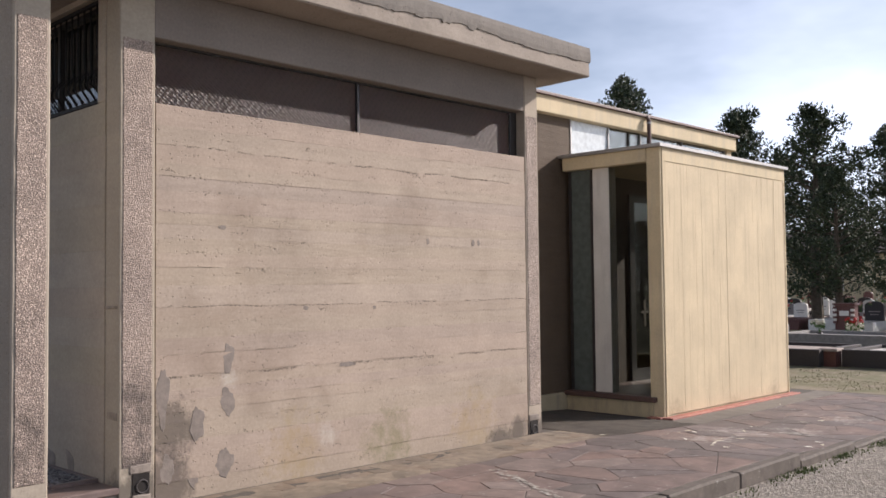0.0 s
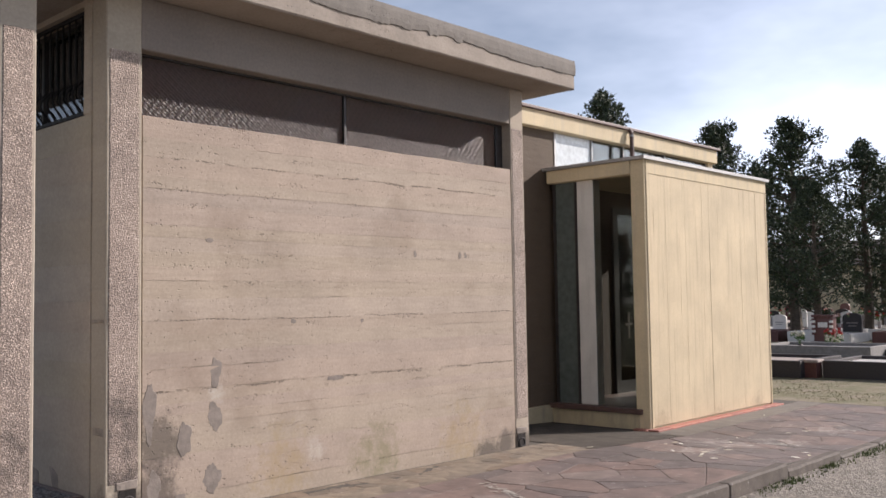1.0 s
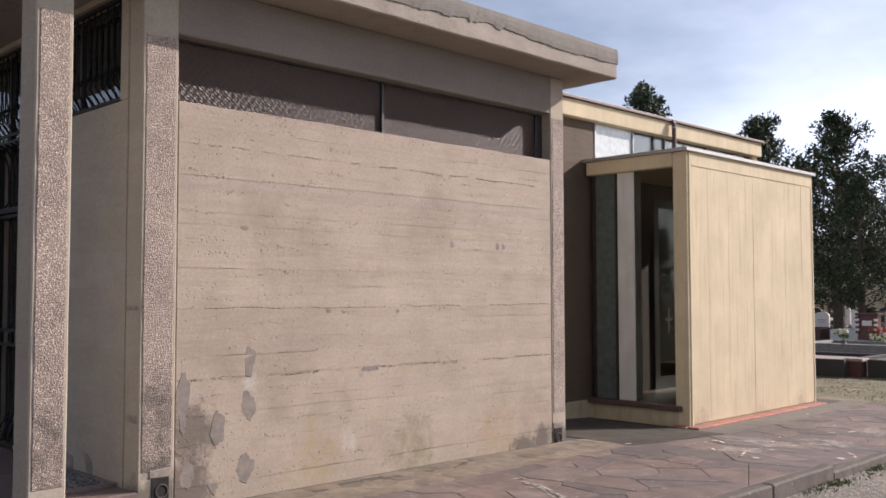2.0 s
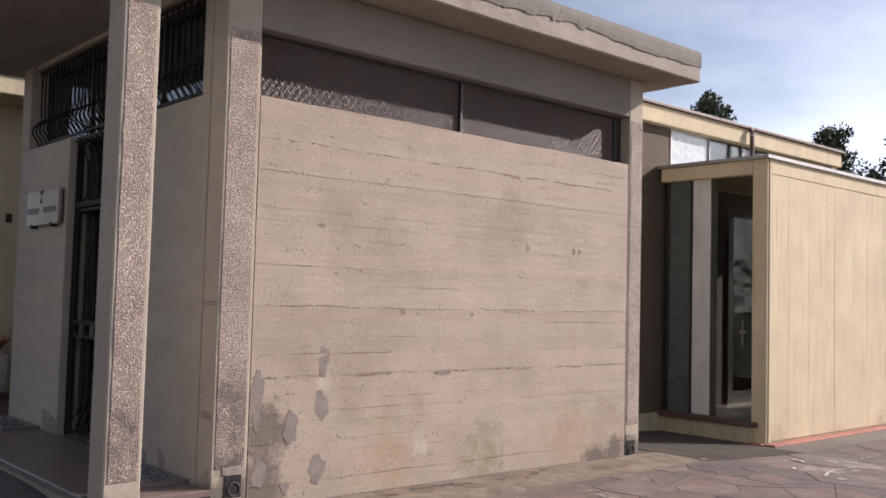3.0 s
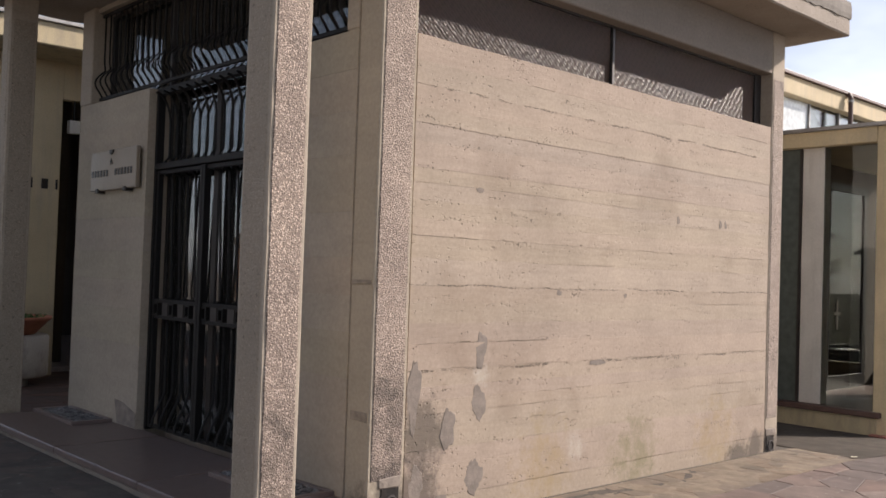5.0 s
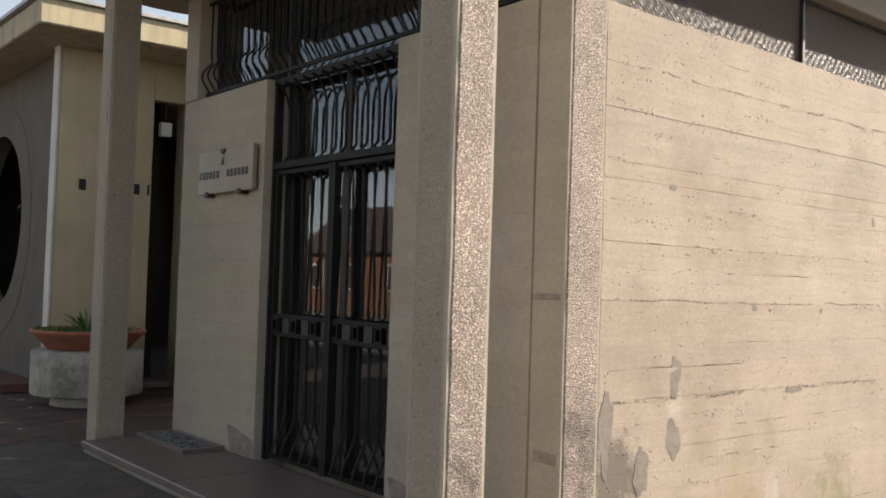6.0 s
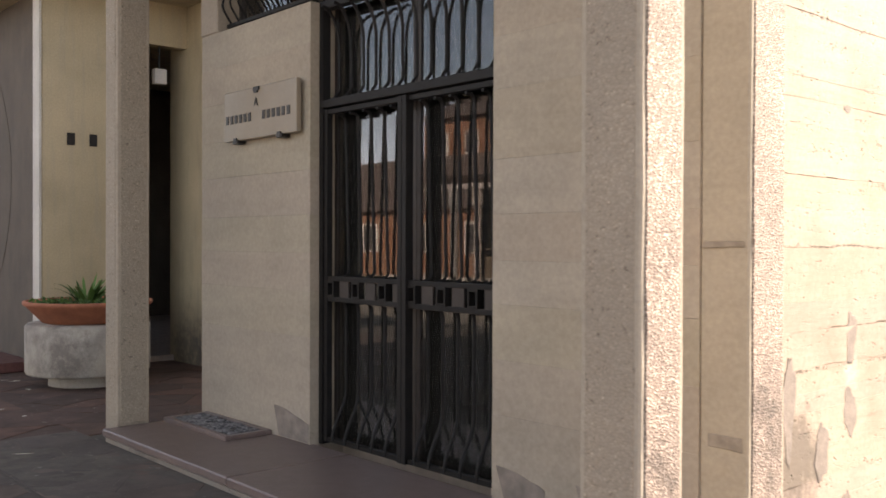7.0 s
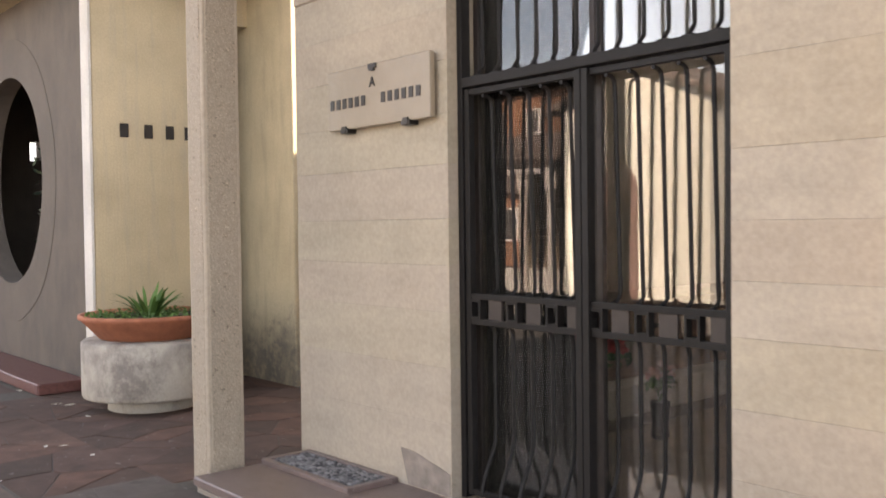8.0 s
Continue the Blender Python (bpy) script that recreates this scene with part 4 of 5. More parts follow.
part("base_course", rough_box(-7.41, -7.34, 7.62, 9.86, -0.3, 0.03, 0.4, 0.003, 0.01), CREAMD, wing)
part("roof_beam", rough_box(-11.6, -7.30, 7.7, 14.62, 3.66, 3.885, 0.5, 0.004, 0.01), CREAM, wing)
part("roof_trim", box(-11.65, -7.26, 7.66, 14.68, 3.885, 3.925, 0.006), BROWNM, wing)
part("end_post", box(-7.43, -7.36, 14.40, 14.55, 3.1, 3.66), CREAM, wing)
hw = part("window", box(-7.43, -7.40, 10.08, 14.4, 3.02, 3.06, 0, box(-7.43, -7.39, 10.08, 10.11, 3.06, 3.66)), ZINC, wing)
for a, e, mt in ((10.11, 10.97, SKYTONE), (10.99, 11.8, CLEAR), (11.82, 13.0, CLEAR), (13.02, 14.4, CLEAR)):
    part("pane", box(-7.424, -7.415, a, e, 3.06, 3.655), mt, hw)
    part("mullion", box(-7.43, -7.39, e, e + 0.02, 3.06, 3.655), ZINC, hw)
part("downpipe", tube([(-7.24, 11.8, 3.05), (-7.24, 11.8, 3.84), (-7.28, 11.8, 3.90)], 0.032, 10), BROWNM, wing, "dark rain pipe")
part("pipe_clamp", lathe([(0.038, 0), (0.038, 0.03)], 10, at=(-7.24, 11.8, 3.78)), ZINC, wing)

# ---- glazed vestibule ----
ves = thing("vestibule", (-6.6, 11.6, -0.19), "cream boarded concrete vestibule with a glazed front", "building")


def standing_boards(x, y0, y1, z0, z1, seed):
    """Upright shuttering prints on the vestibule's east face."""
    rnd = random.Random(seed)
    a = y0
    while a < y1 - 0.001:
        out = bmesh.new()
        e = min(y1, a + rnd.uniform(0.09, 0.2))
        if y1 - e < 0.06:
            e = y1
        d = rnd.uniform(-0.0012, 0.0012)
        gap = rnd.choice((0.0, 0.0, 0.0, 0.0, 0.0, 0.0, 0.0007))
        rows = []
        for i in range(17):
            z = z0 + (z1 - z0) * i / 16
            w = 0.002 * noise.noise((a * 9, z * 2.1, seed))
            rows.append([out.verts.new((x - 0.012, a + gap, z)), out.verts.new((x + d + w, a + gap, z)), out.verts.new((x + d + w, e - gap, z)), out.verts.new((x - 0.012, e - gap, z))])
        for p, q in zip(rows, rows[1:]):
            for s in range(3):
                out.faces.new((p[s], p[s + 1], q[s + 1], q[s]))
        out.faces.new(rows[-1])
        part("board_print", out, BOXW, ves)
        a = e


part("side_wall", box(-6.09, -5.915, 9.90, 13.3, -0.3, 3.10), CREAM, ves)
standing_boards(-5.902, 9.945, 13.27, -0.15, 2.93, 3)
part("rim", box(-5.92, -5.894, 9.90, 9.945, -0.19, 3.10, 0.004, box(-5.92, -5.894, 9.945, 13.3, 2.93, 3.10, 0.004, box(-5.92, -5.894, 13.27, 13.3, -0.19, 2.93))), CREAM, ves)
part("front_beam", rough_box(-7.36, -6.09, 9.84, 10.04, 2.93, 3.10, 0.5, 0.003, 0.008), CREAM, ves)
part("front_post", rough_box(-6.092, -5.905, 9.86, 9.90, -0.19, 3.10, 0.5, 0.002, 0.006), CREAM, ves)
part("ceiling_panel", box(-7.38, -6.09, 10.04, 13.3, 2.95, 3.10), CREAM, ves)
part("end_sill", box(-7.4, -6.09, 13.12, 13.3, -0.3, 0.30), CREAM, ves)
part("end_pane", box(-7.37, -6.09, 13.20, 13.206, 0.30, 2.95), CLEAR, ves).visible_shadow = False
part("inner_wall", box(-7.42, -7.37, 10.1, 13.2, -0.3, 2.95), DARKC, ves, "dark brown inner wall")
part("roof_sheet", prism([(-7.42, 9.80), (-5.86, 9.80), (-5.86, 13.36), (-7.42, 13.36)], 3.10, 3.14), ZINC, ves, "grey metal roof edge")
part("sill", rough_box(-7.36, -6.0, 9.80, 9.98, 0.0, 0.06, 0.4, 0.002, 0.008), BROWNM, ves, "dark sill strip")
part("plinth", rough_box(-7.36, -6.05, 9.85, 10.1, -0.3, 0.0, 0.4, 0.004, 0.01), CREAMD, ves)
part("inner_floor", box(-7.37, -6.09, 9.98, 13.12, -0.2, 0.05), PINK, ves)
part("glazing_frame", box(-7.33, -7.29, 9.93, 9.97, 0.06, 2.93), RUST, ves)
part("glazing_frame", box(-6.985, -6.955, 9.93, 9.97, 0.06, 2.93), RUST, ves)
part("pane", box(-7.29, -6.985, 9.946, 9.952, 0.06, 2.93), FROST, ves, "dull greenish frosted pane")
part("glazing_post", rough_box(-6.95, -6.70, 9.935, 10.10, 0.06, 2.93, 0.5, 0.002, 0.006), WHITEP, ves, "pale plastered post between the panes")
part("pane", box(-6.70, -6.09, 9.946, 9.952, 0.06, 2.93), CLEAR, ves).visible_shadow = False
part("lobby_wall", box(-7.36, -6.92, 10.10, 10.16, 0.05, 2.95), BROWNC, ves)
DY0, DY1, DTOP = 11.38, 12.6, 2.72
idoor = part("inner_door", box(-7.37, -7.33, DY0, DY1, DTOP - 0.1, DTOP, 0, box(-7.37, -7.33, DY0, DY0 + 0.12, 0.05, DTOP - 0.1, 0, box(-7.37, -7.33, DY1 - 0.1, DY1, 0.05, DTOP - 0.1, 0, box(-7.37, -7.33, DY0 + 0.12, DY1 - 0.1, 0.05, 0.22)))), INK, ves, "dark steel frame of the inner door")
part("door_pane", box(-7.355, -7.349, DY0 + 0.12, DY1 - 0.1, 0.22, DTOP - 0.1), DOORGLASS, idoor, "dark mirroring door glass")
part("cross", box(-7.348, -7.34, 11.735, 11.775, 0.82, 1.20, 0, box(-7.348, -7.34, 11.66, 11.85, 1.01, 1.045)), GREYP, idoor, "small dull grey cross")
for i in range(11):
    part("base_tile", rough_box(-5.90, -5.76, 9.80 + 0.325 * i, 10.12 + 0.325 * i, -0.22, -0.168, 0.3, 0.002, 0.005), REDTILE, ves)
part("base_tile", rough_box(-6.09, -5.90, 9.76, 9.86, -0.22, -0.168, 0.3, 0.002, 0.005), REDTILE, ves)

# ---- tomb building to the west ----
wt = thing("west_tomb", (-15, 5, 0), "cream family tomb with a round opening and deep eaves", "building")
part("name_wall", rough_box(-13.56, -13.4, 2.92, 3.98, -0.1, 3.79, 0.4, 0.004, 0.01), TOMBC, wt, "cream wall slab with dark letters")
part("wall_edge", box(-13.57, -13.39, 2.895, 2.919, -0.1, 3.79, 0.004), WHITEP, wt, "pale upright edge")
for i, y in enumerate((3.20, 3.42, 3.62, 3.80, 3.94)):
    part("name_bar", box(-13.40, -13.392, y - (0.038 if i < 4 else 0.012), y + (0.038 if i < 4 else 0.012), 2.24, 2.36), INK, wt, "dark letter bar")
part("stained_wall", rough_box(-13.8, -12.62, 4.42, 4.62, -0.1, 3.79, 0.4, 0.004, 0.01), DAMP, wt, "cream wall with black damp at its foot")
part("door_head", box(-13.56, -13.40, 3.98, 4.42, 3.35, 3.79), TOMBC, wt)
# added white box imitates a sky-lit gap; its bracket is added too
hung = part("meter_box", box(-13.52, -13.43, 4.08, 4.21, 2.95, 3.11, 0.008), WHITEP, wt, "white box standing in for a bright gap in the dark doorway")
part("bracket", tube([(-13.475, 4.145, 3.11), (-13.475, 4.145, 3.36)], 0.01, 8), INK, hung)
part("inner_wall", box(-14.4, -14.3, 3.3, 4.42, -0.1, 3.79), BROWNC, wt)
part("far_wall", box(-13.7, -13.4, 4.62, 9.0, -0.1, 3.79), TOMBC, wt)


def round_opening(x0, x1, z0, z1, cx, cz, r, y0, y1):
    """A wall facing south with a round hole through it."""
    out = bmesh.new()
    k = 40
    outer = []
    for i in range(k):
        a = 2 * math.pi * i / k
        dx, dz = math.cos(a), math.sin(a)
        s = min(((x1 - cx) if dx > 0 else (cx - x0)) / max(abs(dx), 1e-6), ((z1 - cz) if dz > 0 else (cz - z0)) / max(abs(dz), 1e-6))
        outer.append((cx + dx * s, cz + dz * s))
    ring = [(cx + r * math.cos(2 * math.pi * i / k), cz + r * math.sin(2 * math.pi * i / k)) for i in range(k)]
    lay = [[out.verts.new((x, y, z)) for x, z in pts] for y, pts in ((y0, outer), (y0, ring), (y1, ring), (y1, outer))]
    for p, q in zip(lay, lay[1:] + lay[:1]):
        for i in range(k):
            j = (i + 1) % k
            out.faces.new((p[i], p[j], q[j], q[i]))
    bmesh.ops.recalc_face_normals(out, faces=out.faces[:])
    return out


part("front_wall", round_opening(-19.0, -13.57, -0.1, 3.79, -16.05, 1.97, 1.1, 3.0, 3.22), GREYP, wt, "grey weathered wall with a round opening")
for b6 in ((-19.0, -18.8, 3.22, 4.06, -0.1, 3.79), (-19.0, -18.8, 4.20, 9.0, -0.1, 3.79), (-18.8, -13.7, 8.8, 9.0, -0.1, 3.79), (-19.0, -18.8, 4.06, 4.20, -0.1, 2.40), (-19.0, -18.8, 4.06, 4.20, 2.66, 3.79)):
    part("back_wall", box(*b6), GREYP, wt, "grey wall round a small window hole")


def plaster_ring(cx, cz, r0, r1, y0, y1, k=56):
    """An uneven raised plaster band round an opening in a wall facing south."""
    out = bmesh.new()
    lay = []
    for r, y in ((r0, y1), (r0, y0), (r1, y0), (r1, y1)):
        lay.append([out.verts.new((cx + (r + 0.03 * noise.noise((math.cos(6.2832 * i / k) * 2, math.sin(6.2832 * i / k) * 2, r))) * math.cos(6.2832 * i / k), y, cz + (r + 0.03 * noise.noise((math.cos(6.2832 * i / k) * 2, math.sin(6.2832 * i / k) * 2, r))) * math.sin(6.2832 * i / k))) for i in range(k)])
    for p, q in zip(lay, lay[1:] + lay[:1]):
        for i in range(k):
            j = (i + 1) % k
            out.faces.new((p[i], p[j], q[j], q[i]))
    bmesh.ops.recalc_face_normals(out, faces=out.faces[:])
    return out


part("opening_rim", plaster_ring(-16.05, 1.97, 1.1, 1.5, 2.995, 3.05), RIMP, wt, "worn plaster rim of the round opening")
part("inner_floor", box(-18.8, -13.7, 3.22, 8.8, -0.1, 0.06), GREYST, wt)
eav = part("eaves_slab", rough_box(-19.6, -12.6, 2.46, 9.4, 3.79, 4.05, 0.5, 0.006, 0.015), CREAMD, wt, "streaked cream eaves")
part("roof_sheet", box(-19.66, -12.55, 2.41, 9.45, 4.05, 4.09, 0.005), ZINC, wt)
plat = part("stone_bench", rough_box(-18.5, -13.8, 2.55, 2.98, 0.0, 0.10, 0.5, 0.003, 0.01), REDST, wt, "low red stone ledge")
part("bench_base", box(-18.4, -13.95, 2.66, 2.98, -0.1, 0.0), GREYST, plat)

# shrub growing in the dark behind the round opening
rnd = random.Random(19)
shrub = thing("shrub", (-15.6, 3.6, 0.06), "dark green shrub behind the round opening", "shrub")
st, lv = bmesh.new(), bmesh.new()
for i in range(26):
    a = rnd.uniform(0, 6.28)
    tip = Vector((-15.45 + 0.55 * math.cos(a) * rnd.random(), 3.45 + 0.35 * math.sin(a) * rnd.random(), rnd.uniform(1.0, 2.3)))
    tube([(-15.6, 3.6, 0.06), tuple((Vector((-15.6, 3.6, 0.06)) + tip) / 2 + Vector((rnd.gauss(0, 0.05), rnd.gauss(0, 0.05), 0.1))), tuple(tip)], [0.02, 0.012, 0.004], 5, st)
    for j in range(26):
        p = tip + Vector((rnd.gauss(0, 0.10), rnd.gauss(0, 0.08), rnd.gauss(0, 0.13)))
        u = Vector((rnd.gauss(0, 1), rnd.gauss(0, 1), rnd.gauss(0, 1))).normalized() * 0.045
        w = u.cross(Vector((rnd.gauss(0, 1), rnd.gauss(0, 1), rnd.gauss(0, 1)))).normalized() * 0.02
        lv.faces.new([lv.verts.new(p - u), lv.verts.new(p + w), lv.verts.new(p + u), lv.verts.new(p - w)])
part("stems", st, BARK, shrub)
part("leaves", lv, PINE, shrub)

# planter
pt = thing("round_planter", (-12.70, 3.11, 0.0), "terracotta bowl of leaves on a white concrete drum", "planter")
part("foot", lathe([(0.33, -0.01), (0.35, 0.0), (0.34, 0.13)], 28, at=(-12.70, 3.11, -0.02)), DRUM, pt, smooth=True)
part("drum", lathe([(0.40, 0), (0.53, 0.0), (0.54, 0.02), (0.54, 0.43), (0.52, 0.45), (0.3, 0.45)], 40, at=(-12.70, 3.11, 0.11)), DRUM, pt, "stained white drum", smooth=True)
part("bowl", lathe([(0.36, 0.0), (0.40, 0.01), (0.53, 0.15), (0.56, 0.17), (0.56, 0.20), (0.53, 0.20), (0.50, 0.16)], 40, at=(-12.70, 3.11, 0.56)), TERRA, pt, "terracotta bowl", smooth=True)
part("soil", lathe([(0.49, 0.15), (0.49, 0.165)], 30, at=(-12.70, 3.11, 0.56)), SOIL, pt)
rnd = random.Random(12)
bm, bm2 = bmesh.new(), bmesh.new()
for i in range(44):
    a, r0 = rnd.uniform(0, 6.28), rnd.uniform(0, 0.09)
    ln, lean = rnd.uniform(0.20, 0.36), rnd.uniform(0.3, 1.1)
    base = Vector((-12.74 + r0 * math.cos(a), 3.11 + r0 * math.sin(a), 0.72))
    prev = None
    for k in range(6):
        s = k / 5
        p = base + Vector((math.cos(a) * lean * ln * s, math.sin(a) * lean * ln * s, ln * (s - 0.45 * lean * s * s)))
        w = Vector((-math.sin(a), math.cos(a), 0)) * 0.022 * (1 - s) ** 0.6 * (0.5 + s)
        cur = (bm.verts.new(p - w), bm.verts.new(p + w + Vector((0, 0, 0.001))))
        if prev:
            bm.faces.new((prev[0], prev[1], cur[1], cur[0]))
        prev = cur
for i in range(900):
    a, r0 = rnd.uniform(0, 6.28), 0.5 * math.sqrt(rnd.random())
    p = Vector((-12.70 + r0 * math.cos(a), 3.11 + r0 * math.sin(a), 0.725 + rnd.uniform(0, 0.05)))
    u, w = Vector((rnd.gauss(0, 1), rnd.gauss(0, 1), rnd.gauss(0, 1))).normalized() * 0.016, Vector((rnd.gauss(0, 1), rnd.gauss(0, 1), 0.3)).normalized() * 0.014
    bm2.faces.new([bm2.verts.new(p + u), bm2.verts.new(p + w), bm2.verts.new(p - u), bm2.verts.new(p - w)])
part("strap_leaves", bm, LEAF, pt, "long green strap leaves")
part("ground_cover", bm2, LEAF, pt, "low green ground cover")


# ---- trees ----
def conifer(name, height, width, seed, label, low=0.12):
    """A dark conifer: tapered trunk, rising limbs, a crown of leaf sprays with gaps."""
    rnd = random.Random(seed)
    t = thing(name, (0, 0, 0), label, "tree", "cemetery trees", local=True)
    bm = tube([(0, 0, -0.1), (0.06, 0.03, height * 0.3), (-0.05, 0.05, height * 0.65), (0.03, 0, height * 0.97)], [0.24, 0.18, 0.10, 0.02], 8)
    tips = []
    for i in range(46):
        z = height * (low + (0.98 - low) * (i / 45) ** 0.9)
        rel = max(0.0, (z / height - low) / (1 - low))
        reach = width * 0.5 * (0.55 + 0.75 * math.sin(math.pi * min(1, rel * 0.85 + 0.12))) * (1.02 - 0.72 * rel ** 2.2) * rnd.uniform(0.55, 1.15)
        a = i * 2.4 + rnd.uniform(-0.5, 0.5)
        e = Vector((math.cos(a) * reach, math.sin(a) * reach, z + reach * rnd.uniform(0.15, 0.6)))
        tube([(0, 0, z), tuple(e * 0.5 + Vector((0, 0, z * 0.5 - reach * 0.05))), tuple(e)], [0.05, 0.03, 0.01], 4, bm)
        for s in (0.45, 0.75, 1.0):
            tips.append((Vector((0, 0, z)).lerp(e, s), 0.24 + 0.26 * rnd.random()))
    part("trunk", bm, BARK, t)
    vs, fs = [], []
    for c, r in tips:
        for k in range(80):
            d = Vector((rnd.gauss(0, 1), rnd.gauss(0, 1), rnd.gauss(0, 0.85))).normalized() * r * rnd.random() ** 0.4
            p = c + d
            u = (d.normalized() * 0.7 + Vector((rnd.gauss(0, 0.6), rnd.gauss(0, 0.6), 0.5))).normalized() * rnd.uniform(0.07, 0.15)
            w = u.cross(Vector((rnd.gauss(0, 1), rnd.gauss(0, 1), rnd.gauss(0, 1)))).normalized() * 0.045
            i = len(vs)
            vs += [p - u * 0.3, p + w, p + u, p - w]
            fs.append((i, i + 1, i + 2, i + 3))
    me = bpy.data.meshes.new("crown")
    me.from_pydata([tuple(v) for v in vs], [], fs)
    me.materials.append(PINE)
    cr = new("crown", me)
    cr.parent = t
    return t


TREES = [conifer("conifer_tree", 9.4, 3.6, 41, "tall dark cypress-like conifer with ragged crown"), conifer("conifer_tree", 8.6, 4.2, 57, "broad dark conifer with gaps in its crown", 0.16)]
PLACES = ((-25.1, 38.5, 0, 1.24, 30), (-17.9, 35.8, 1, 1.02, 120), (-13.7, 33.3, 1, 0.93, 200), (-12.1, 36.0, 0, 0.78, 10), (-12.0, 30.9, 1, 0.63, 80), (-16.2, 40.5, 1, 0.8, 300), (-18.6, 41.5, 0, 0.8, 170), (-13.4, 42, 0, 0.75, 250), (-9.8, 37.5, 1, 0.8, 60), (-21.5, 42.0, 1, 0.9, 15),
          (-30, -34, 0, 0.9, 20), (-36, -42, 1, 1.0, 140), (-24, -44, 0, 1.1, 75), (10, 47, 1, 0.62, 95), (15, 52, 0, 0.66, 35), (20, 55, 1, 0.7, 260), (26, 58, 1, 0.8, 15), (33, 60, 0, 0.9, 155), (-14, -46, 1, 1.0, 220), (-50, -46, 0, 1.0, 320), (-5, -50, 1, 1.1, 40))
used = set()
for x, y, k, s, r in PLACES:
    m = pose(x, y, GZ, 0, 0, r) @ Matrix.Scale(s, 4)
    if k not in used:
        used.add(k)
        TREES[k].matrix_basis = m
    else:
        tr = copy_thing(TREES[k], pose(x, y, GZ, 0, 0, r))
        tr.scale = (s / 1, s / 1, s / 1)

# ---- graves to the north ----
def grave(at, w, d, h, kerb_mat, top_mat, head, seed, turn=0.0, label="", flowers=()):
    """A kerbed grave with a slab and a headstone; built round its base."""
    rnd = random.Random(seed)
    t = thing("grave", (0, 0, 0), label, "grave", "cemetery graves", local=True)
    kb = bmesh.new()
    for a in ((-w / 2, w / 2, -d / 2, -d / 2 + 0.12), (-w / 2, w / 2, d / 2 - 0.12, d / 2), (-w / 2, -w / 2 + 0.12, -d / 2 + 0.12, d / 2 - 0.12), (w / 2 - 0.12, w / 2, -d / 2 + 0.12, d / 2 - 0.12)):
        box(*a, -0.05, h, 0.01, kb)
    part("kerb", kb, kerb_mat, t)
    part("slab", box(-w / 2 + 0.125, w / 2 - 0.125, -d / 2 + 0.125, d / 2 - 0.125, -0.05, h * 0.8, 0.01), top_mat, t)
    if head:
        hw, hh = head
        k = 10
        prof = [(-hw / 2, h)] + [(hw / 2 * math.cos(math.pi - math.pi * i / k), h + hh * 0.78 + hh * 0.22 * math.sin(math.pi * i / k)) for i in range(k + 1)] + [(hw / 2, h)]
        bm = prism(prof, -0.06, 0.06)
        bm.transform(Matrix.Translation((0, d / 2 - 0.08, 0)) @ Matrix.Rotation(radians(90), 4, "X"))
        hs = part("headstone", bm, top_mat, t)
        part("inscription_bar", box(-hw * 0.3, hw * 0.3, d / 2 - 0.15, d / 2 - 0.141, h + hh * 0.45, h + hh * 0.5, 0, box(-hw * 0.22, hw * 0.22, d / 2 - 0.15, d / 2 - 0.141, h + hh * 0.3, h + hh * 0.34)), GREYST if top_mat is not GREYST else INK, hs)
    t.matrix_basis = pose(*at, 0, 0, turn)
    return t


grave((-8.55, 19.25, GZ), 2.2, 2.2, 0.34, GRANITE, GREYST, None, 1, 0, "broad grey grave with a dark kerb")
grave((-5.35, 19.5, GZ), 3.6, 2.0, 0.34, GRANITE, MARBLE, None, 2, 0, "white marble grave slab with a dark kerb")
grave((-9.0, 23.6, GZ), 2.8, 2.0, 0.40, GREYST, GREYST, None, 3, 0, "grey kerbed family grave with a pale rim")
grave((-7.1, 24.6, GZ), 1.6, 2.0, 0.3, GRANITE, GRANITE, (1.0, 0.62), 4, 0, "black granite grave with a rounded headstone")
grave((-12.8, 25.5, GZ), 2.0, 2.2, 0.45, GREYST, GREYST, (0.8, 0.7), 5, 0, "grey stone grave with a small headstone")

RX, RY = -11.55, 30.3
rp = thing("red_grave_pillar", (RX, RY, GZ), "red granite memorial pillar with striped corner columns", "monument")
part("base", box(RX - 0.38, RX + 0.38, RY - 0.3, RY + 0.3, GZ, GZ + 0.15, 0.01), GREYST, rp)
part("block", box(RX - 0.29, RX + 0.29, RY - 0.2, RY + 0.2, GZ + 0.15, GZ + 0.92, 0.01), REDST, rp)
part("cap", box(RX - 0.35, RX + 0.35, RY - 0.25, RY + 0.25, GZ + 0.92, GZ + 1.0, 0.02), REDST, rp)
part("name_plate", box(RX - 0.15, RX + 0.15, RY - 0.215, RY - 0.201, GZ + 0.6, GZ + 0.76), MARBLE, rp)
for x in (RX - 0.28, RX + 0.28):
    for i in range(7):
        part("column_drum", lathe([(0.06, 0), (0.06, 0.075)], 10, at=(x, RY - 0.24, GZ + 0.36 + 0.077 * i)), MARBLE if i % 2 else REDST, rp)
bt = thing("brick_bollard", (-7.35, 18.5, GZ), "short red stone post at a grave corner", "post")
part("shaft", box(-7.49, -7.21, 18.36, 18.64, GZ, GZ + 0.30, 0.012), REDST, bt)
part("cap", box(-7.53, -7.17, 18.32, 18.68, GZ + 0.30, GZ + 0.36, 0.02), GREYST, bt)

bouquet("grave_flowers", (-9.5, 23.2, GZ + 0.2), 0.48, 0.11, WHITEF, 51, "white and green flowers in a dark pot on a grave", 10, GRANITE, "grave flowers")
bouquet("grave_flowers", (-9.75, 26.2, GZ + 0.05), 0.62, 0.15, REDF, 61, "red flowers in a pot by a grave", 14, TERRA, "grave flowers")
